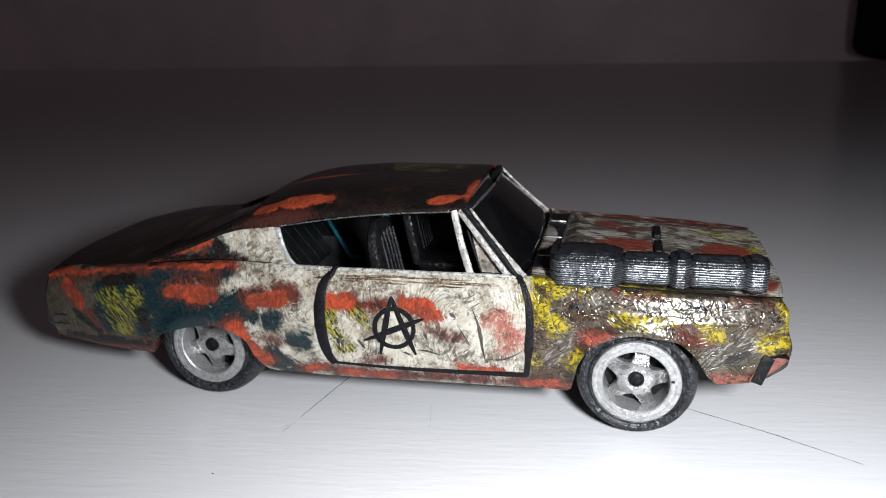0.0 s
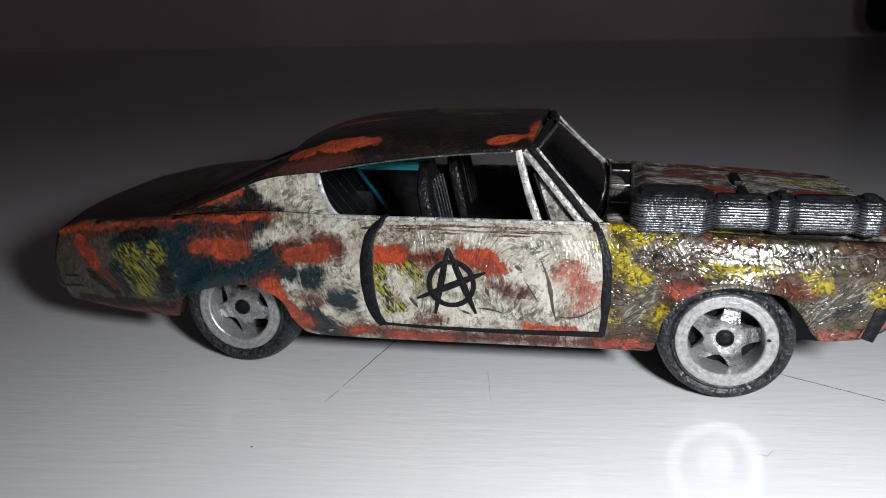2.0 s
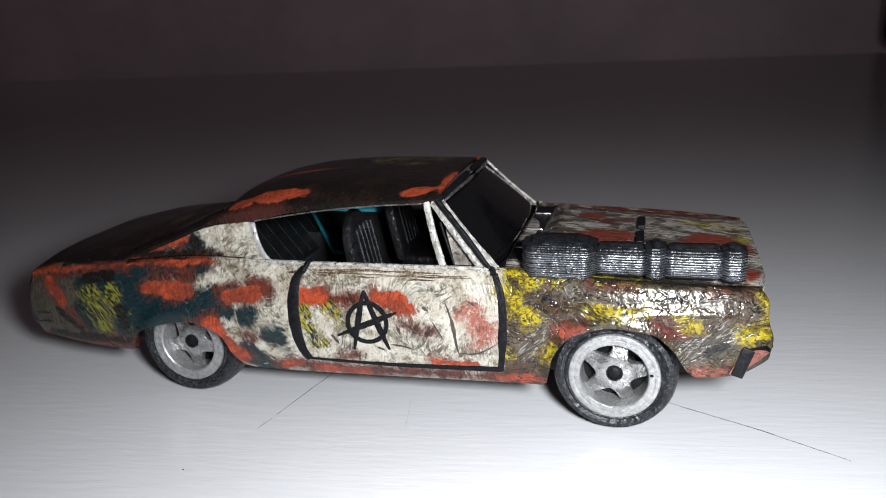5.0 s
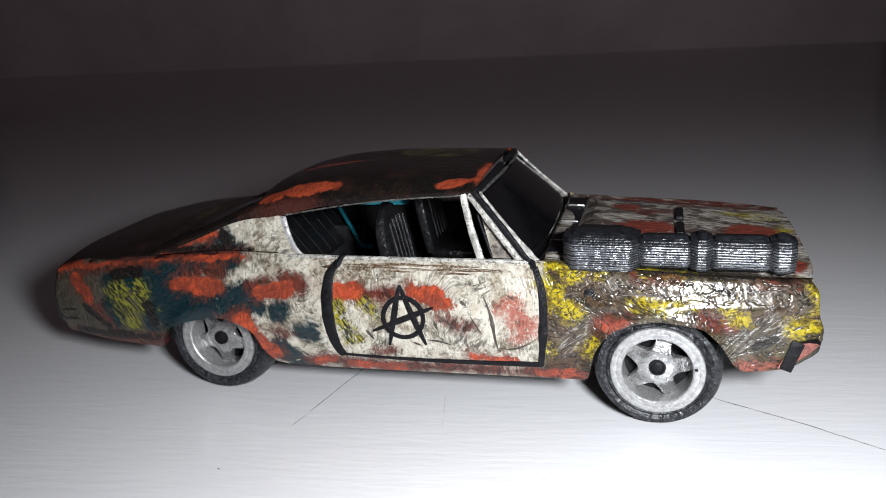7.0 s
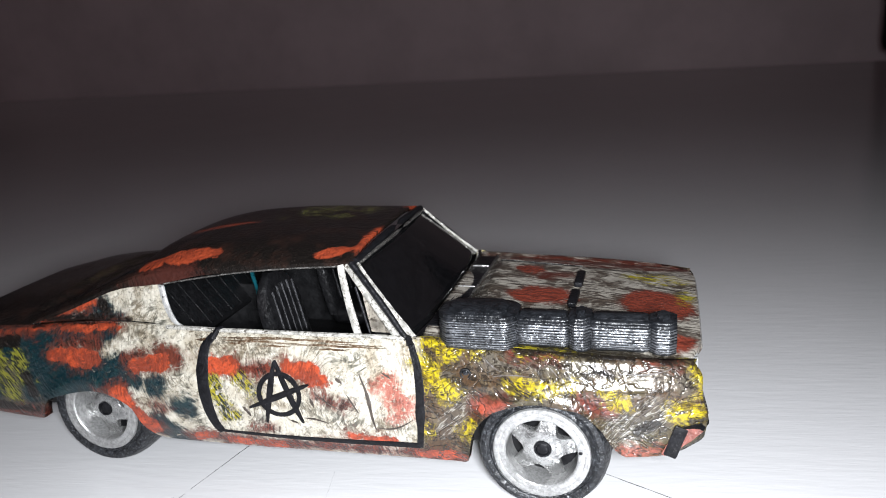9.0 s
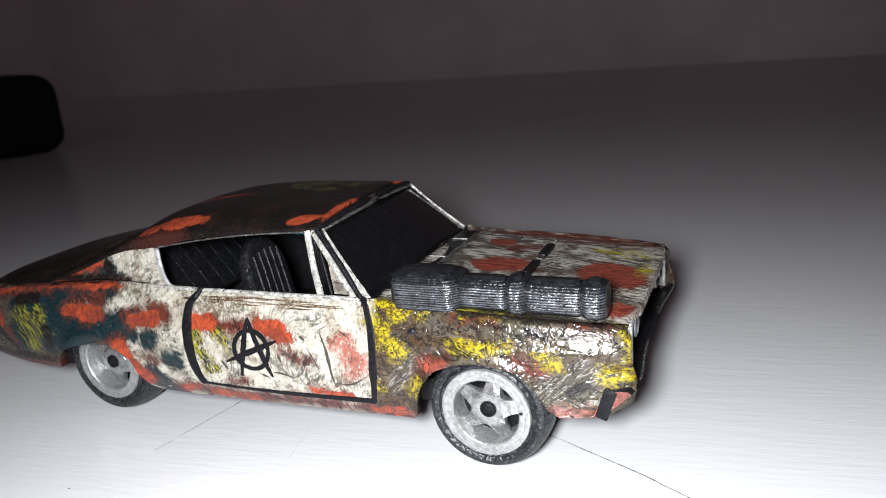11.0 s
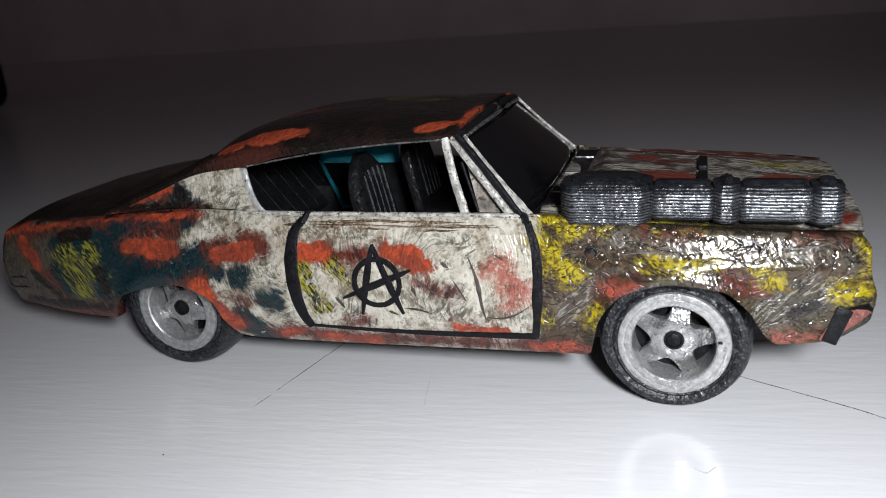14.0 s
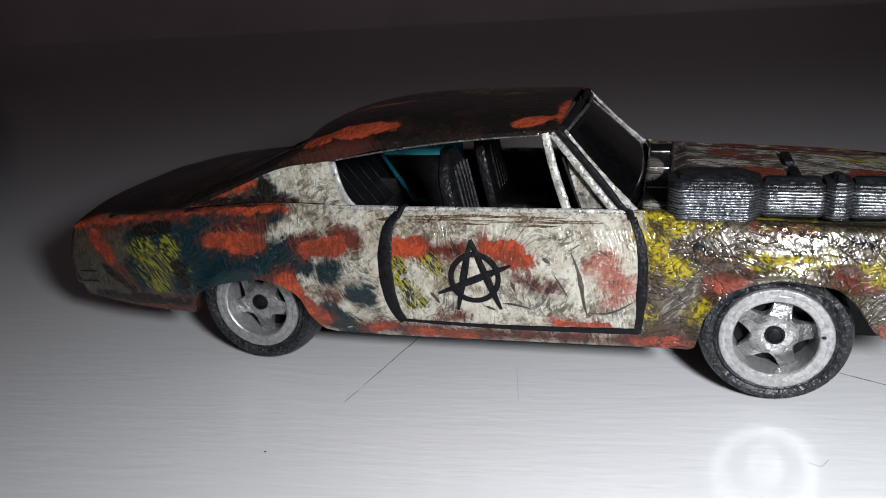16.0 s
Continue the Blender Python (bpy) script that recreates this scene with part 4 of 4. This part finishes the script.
block((3.0, .06, .72), (1.9, MID + 1.04, 1.03), .02, 2, bm)
part("cabin_tub", bm, DARK, car, "black interior tub")
for x in (0, 4.3):
    bm = lathe([(.0005, .1), (.05, .1), (.05, 2.2), (.0005, 2.2)], 12)
    bmesh.ops.translate(bm, vec=(x, 0, .575), verts=bm.verts)
    part("axle", bm, DARK, car, "thin axle")
for x0, x1 in ((-.75, .95), (3.5, 5.15)):
    part("wheel_well", block((x1 - x0, .06, .9), ((x0 + x1) / 2, MID - .62, .80), .01), DARK, car, "dark inner wheel well")
    part("wheel_well", block((x1 - x0, .06, .9), ((x0 + x1) / 2, MID + .62, .80), .01), DARK, car, "dark inner wheel well")
part("firewall", block((.06, 2.1, .8), (3.40, MID, 1.05), .01), DARK, car, "dark firewall")
part("dashboard", block((.35, 1.9, .28), (2.98, MID, 1.36), .08, 3), DARK, car, "black dashboard")


def seat(y, x=1.62):
    """Bucket seat with a rounded, pleated back."""
    root = empty("seat", car)
    tagged(root, "black bucket seat with silver highlights painted on its pleats")
    bm = bmesh.new()
    rows = []
    for k in range(15):
        t = k / 14
        z = 1.05 + .80 * t
        w = .33 * math.sqrt(1 - .93 * max(0, (t - .5) / .5) ** 2)
        lean = .10 - .16 * t
        row = []
        for i in range(24):
            a = 2 * math.pi * i / 24
            cx, cy = math.cos(a), math.sin(a)
            dx = .085 * math.copysign(abs(cx) ** .5, cx) * (1 - .45 * smooth(.7, 1, t))
            dy = w * math.copysign(abs(cy) ** .7, cy)
            row.append((x + .14 + lean + dx, y + dy, z))
        rows.append(row)
    vs = grid(bm, rows, close=True)
    bm.faces.new(vs[-1])
    bm.faces.new(vs[0])
    part("backrest", bm, SEAT, root)
    for k in range(5):
        dy = (k - 2) * .095
        top = 1.74 - .9 * dy * dy
        bmr = tube([(x + .14 + .10 - .16 * ((z - 1.05) / .8) + .082, y + dy, z) for z in stations(1.2, top, .09)], .009, 6)
        part("pleat", bmr, SEAT_EDGE, root, "seat pleat with a silver highlight painted in")
    part("cushion", block((.55, .64, .16), (x + .5, y, 1.02), .06, 3), SEAT, root)
    return root


# Bright specks on the pleats paint the seats' edge highlights.
SEAT_EDGE = plain("seat_edge_highlight", (0.03, 0.03, 0.032), 0.4, 0.2, 0.6, 30, 0.4, (0.58, (0.26, 0.26, 0.28)))
seat(.52)
seat(1.75)
bench = empty("rear_bench", car)
tagged(bench, "black pleated rear bench seat")
bm = block((.12, 1.9, .85), (.42, MID, 1.36), .04, 2, turn=Matrix.Rotation(radians(-38), 4, "Y"))
part("backrest", bm, SEAT, bench)
for k in range(9):
    dy = -.8 + .2 * k
    a = Vector((.42, MID + dy, 1.36)) + Matrix.Rotation(radians(-38), 3, "Y") @ Vector((.062, 0, -.38))
    b = Vector((.42, MID + dy, 1.36)) + Matrix.Rotation(radians(-38), 3, "Y") @ Vector((.062, 0, .38))
    part("pleat", tube([a.lerp(b, i / 4) for i in range(5)], .003, 6), SEAT, bench, "worn pleat")

# Tinted pane left in the far window.
bar("pane_edge", (.42, 2.22, 1.41), (1.10, 1.32, 1.14), .022, TEAL_EDGE, "bright teal plastic edge")
bar("pane_edge", (1.10, 1.32, 1.14), (1.24, 1.28, 1.16), .026, TEAL_EDGE, "bright teal plastic edge")
bm = block((.95, .02, .50), (.90, MID + 1.085, 1.63), .006)
pane = part("far_window_pane", bm, TINT, car, "teal tinted plastic window pane")
pane.visible_shadow = False


# ---- wheels ----
def rim_mesh(r, name="rim"):
    """Flat polished outer ring; its face looks to -y."""
    bm = bmesh.new()
    seg = 60
    lip = [(r, .12), (r, .0), (r * .985, -.012), (r * .95, -.016), (r * .885, -.0145), (r * .87, -.0125), (r * .85, -.0145), (r * .76, -.011), (r * .735, -.001), (r * .73, .03), (r * .715, .27)]
    lathe(lip, seg, bm)
    return bm


def spoke_mesh(r):
    """Star of five broad spokes that fall back from the hub to the barrel, with rounded windows between."""
    bm = bmesh.new()
    n = 200
    star = curve((0, .42), (.23, .45), (.5, .57), (.6, .68), (.68, .745), (1, .745))
    reach = []
    for i in range(n):
        a = 2 * math.pi * i / n
        d = abs((a * 5 / (2 * math.pi)) % 1.0 - .5) * 2
        reach.append((r * star(d), a))
    deep = lambda rho: .066 + .050 * smooth(.25, .72, rho / r)
    ring = lambda f, back=0: [(f(q) * math.cos(a), deep(f(q)) + back, f(q) * math.sin(a)) for q, a in reach]
    rows = [ring(lambda q, k=k: min(q * .93, r * k)) for k in (.17, .25, .33, .40, .48, .56, .64, .74)]
    rows += [ring(lambda q: q * .97, .005), ring(lambda q: q, .018), [(p[0], .145, p[2]) for p in ring(lambda q: q)]]
    grid(bm, rows, close=True)
    weld(bm, 1e-4)
    return bm


def wheel(x, s, R, r, z, face, turn):
    root = empty("wheel", car, (x, MID + s * (MID - face), z))
    root.rotation_euler = (0, 0, 0 if s < 0 else math.pi)
    tagged(root, "small toy wheel with silver five-spoke rim and dusty black tyre")
    w = .40
    prof = [(r * .99, .03), (r * 1.0, .012), (r * 1.045, .004), (r * 1.09, .020), (r + (R - r) * .45, .004), (r + (R - r) * .72, .012), (R * .945, .035), (R * .98, .085), (R, .17), (R, w - .1), (R * .97, w - .02), (r, w)]
    part("tyre", lathe(prof, 64), RUBBER, root)
    bm = rim_mesh(r)
    bmesh.ops.rotate(bm, matrix=Matrix.Rotation(radians(turn), 3, "Y"), verts=bm.verts)
    part("rim", bm, RIM, root, sharp=30)
    bm = spoke_mesh(r)
    bmesh.ops.rotate(bm, matrix=Matrix.Rotation(radians(turn), 3, "Y"), verts=bm.verts)
    part("spokes", bm, SPOKE, root, "dull silver five-spoke star", sharp=30)
    bm = lathe([(.0005, .056), (r * .11, .055), (r * .13, .060), (r * .14, .050), (r * .175, .051), (r * .19, .074)], 24)
    part("hub_cap", bm, BLACK, root, "black hub dot")
    bm = lathe([(.0005, .23), (r * .80, .23), (r * .80, .28)], 40)
    part("brake_disc", bm, BRAKE, root, "dusty dark disc behind the spokes")
    if x > 2:
        bm = block((.030, .03, .022), (r * .80 * math.cos(.12), -.012, r * .80 * math.sin(.12)), .008, 2)
        part("valve", bm, BLACK, root, "tiny black valve nub")
    return root


BRAKE = plain("dusty_disc", (0.003, 0.003, 0.0035), 0.6, 0.0, 0.6, 9, 0.4, (0.70, (0.07, 0.07, 0.08)), Specular_IOR_Level=0.2)
for s in (-1, 1):
    wheel(4.298, s, .55, .402, .553, -.080, -78)
    wheel(0.015, s, .565, .402, .569, -.085, -54)


# ---- the printed side gun on the fender ----
def layered(name, x0, x1, yc, zc, hw, hh, power, parent, label="", layers=13, end=.03):
    """A solid printed in level layers, each one a rounded slab; its section across is a superellipse."""
    bm = bmesh.new()
    rows = []
    for k in range(layers):
        for e, f in ((.02, .001), (.22, .005), (.5, .0075), (.78, .005), (.98, .001)):
            u = -1 + 2 * (k + e) / layers
            w = hw * max(.10, 1 - abs(u) ** power) ** (1 / power) + f - .008
            j = 0.002 * noise.noise(Vector((k * 1.7, x0 * 5, yc)))
            a, b = x0 - f * .25 - j + end * (abs(u) > .8), x1 + f * .25 + j - end * (abs(u) > .8)
            z = zc + hh * u
            c = min(end, w * .6)
            loop = []
            for i in range(13):
                x = a + c + (b - a - 2 * c) * i / 12
                n1 = noise.noise(Vector((x * 9, k * 3.1, yc))) + .5 * noise.noise(Vector((x * 27, k * 5.3, 2)))
                loop.append((x, yc - w + .005 * n1, z + .005 * noise.noise(Vector((x * 6, k * .9, 7)))))
            loop += [(b, yc - w + c, z), (b, yc + w - c, z), (b - c, yc + w, z), (a + c, yc + w, z), (a, yc + w - c, z), (a, yc - w + c, z)]
            rows.append(loop)
    vs = grid(bm, rows, close=True)
    # highlight stripes are painted on the flanks; the top stays black
    for k, f in enumerate(bm.faces):
        f.material_index = 1 if (k // 19) % 5 in (1, 2) and -.72 * hh < f.calc_center_median().z - zc < .50 * hh else 0
    bm.faces.new(vs[0])
    bm.faces.new(vs[-1])
    return part(name, bm, [GUNMETAL, GUN_CREST], parent, label, sharp=50)


gun = empty("side_gun", car, (0, 0, 0))
tagged(gun, "gunmetal 3D-printed gun with layer lines on the fender")
layered("housing", 3.50, 4.13, .075, 1.603, .205, .175, 5, gun, "boxy layered gun housing", 17, .08)
layered("barrel", 4.12, 4.54, .055, 1.60, .145, .145, 2.3, gun, "", 13)
layered("collar", 4.535, 4.70, .055, 1.605, .172, .172, 2.6, gun, "", 14, .05)
layered("barrel", 4.69, 5.15, .055, 1.60, .145, .148, 2.3, gun, "", 13)
layered("muzzle", 5.14, 5.33, .055, 1.60, .165, .165, 2.6, gun, "", 14, .05)
bar("bore", (5.32, .055, 1.60), (5.335, .055, 1.60), .07, BLACK, "dark gun bore", gun)

# A small round filler cap on the fender.
cap = empty("filler_cap", car, (3.73, MID - side(3.73, 1.28), 1.28))
tagged(cap, "small dark round cap moulded on the fender")
part("ring", lathe([(.046, .01), (.046, -.010), (.038, -.014), (.030, -.008), (.028, .004)], 20), DARK, cap)
part("lid", lathe([(.0005, -.006), (.02, -.005), (.028, .002)], 16), GUNMETAL, cap)
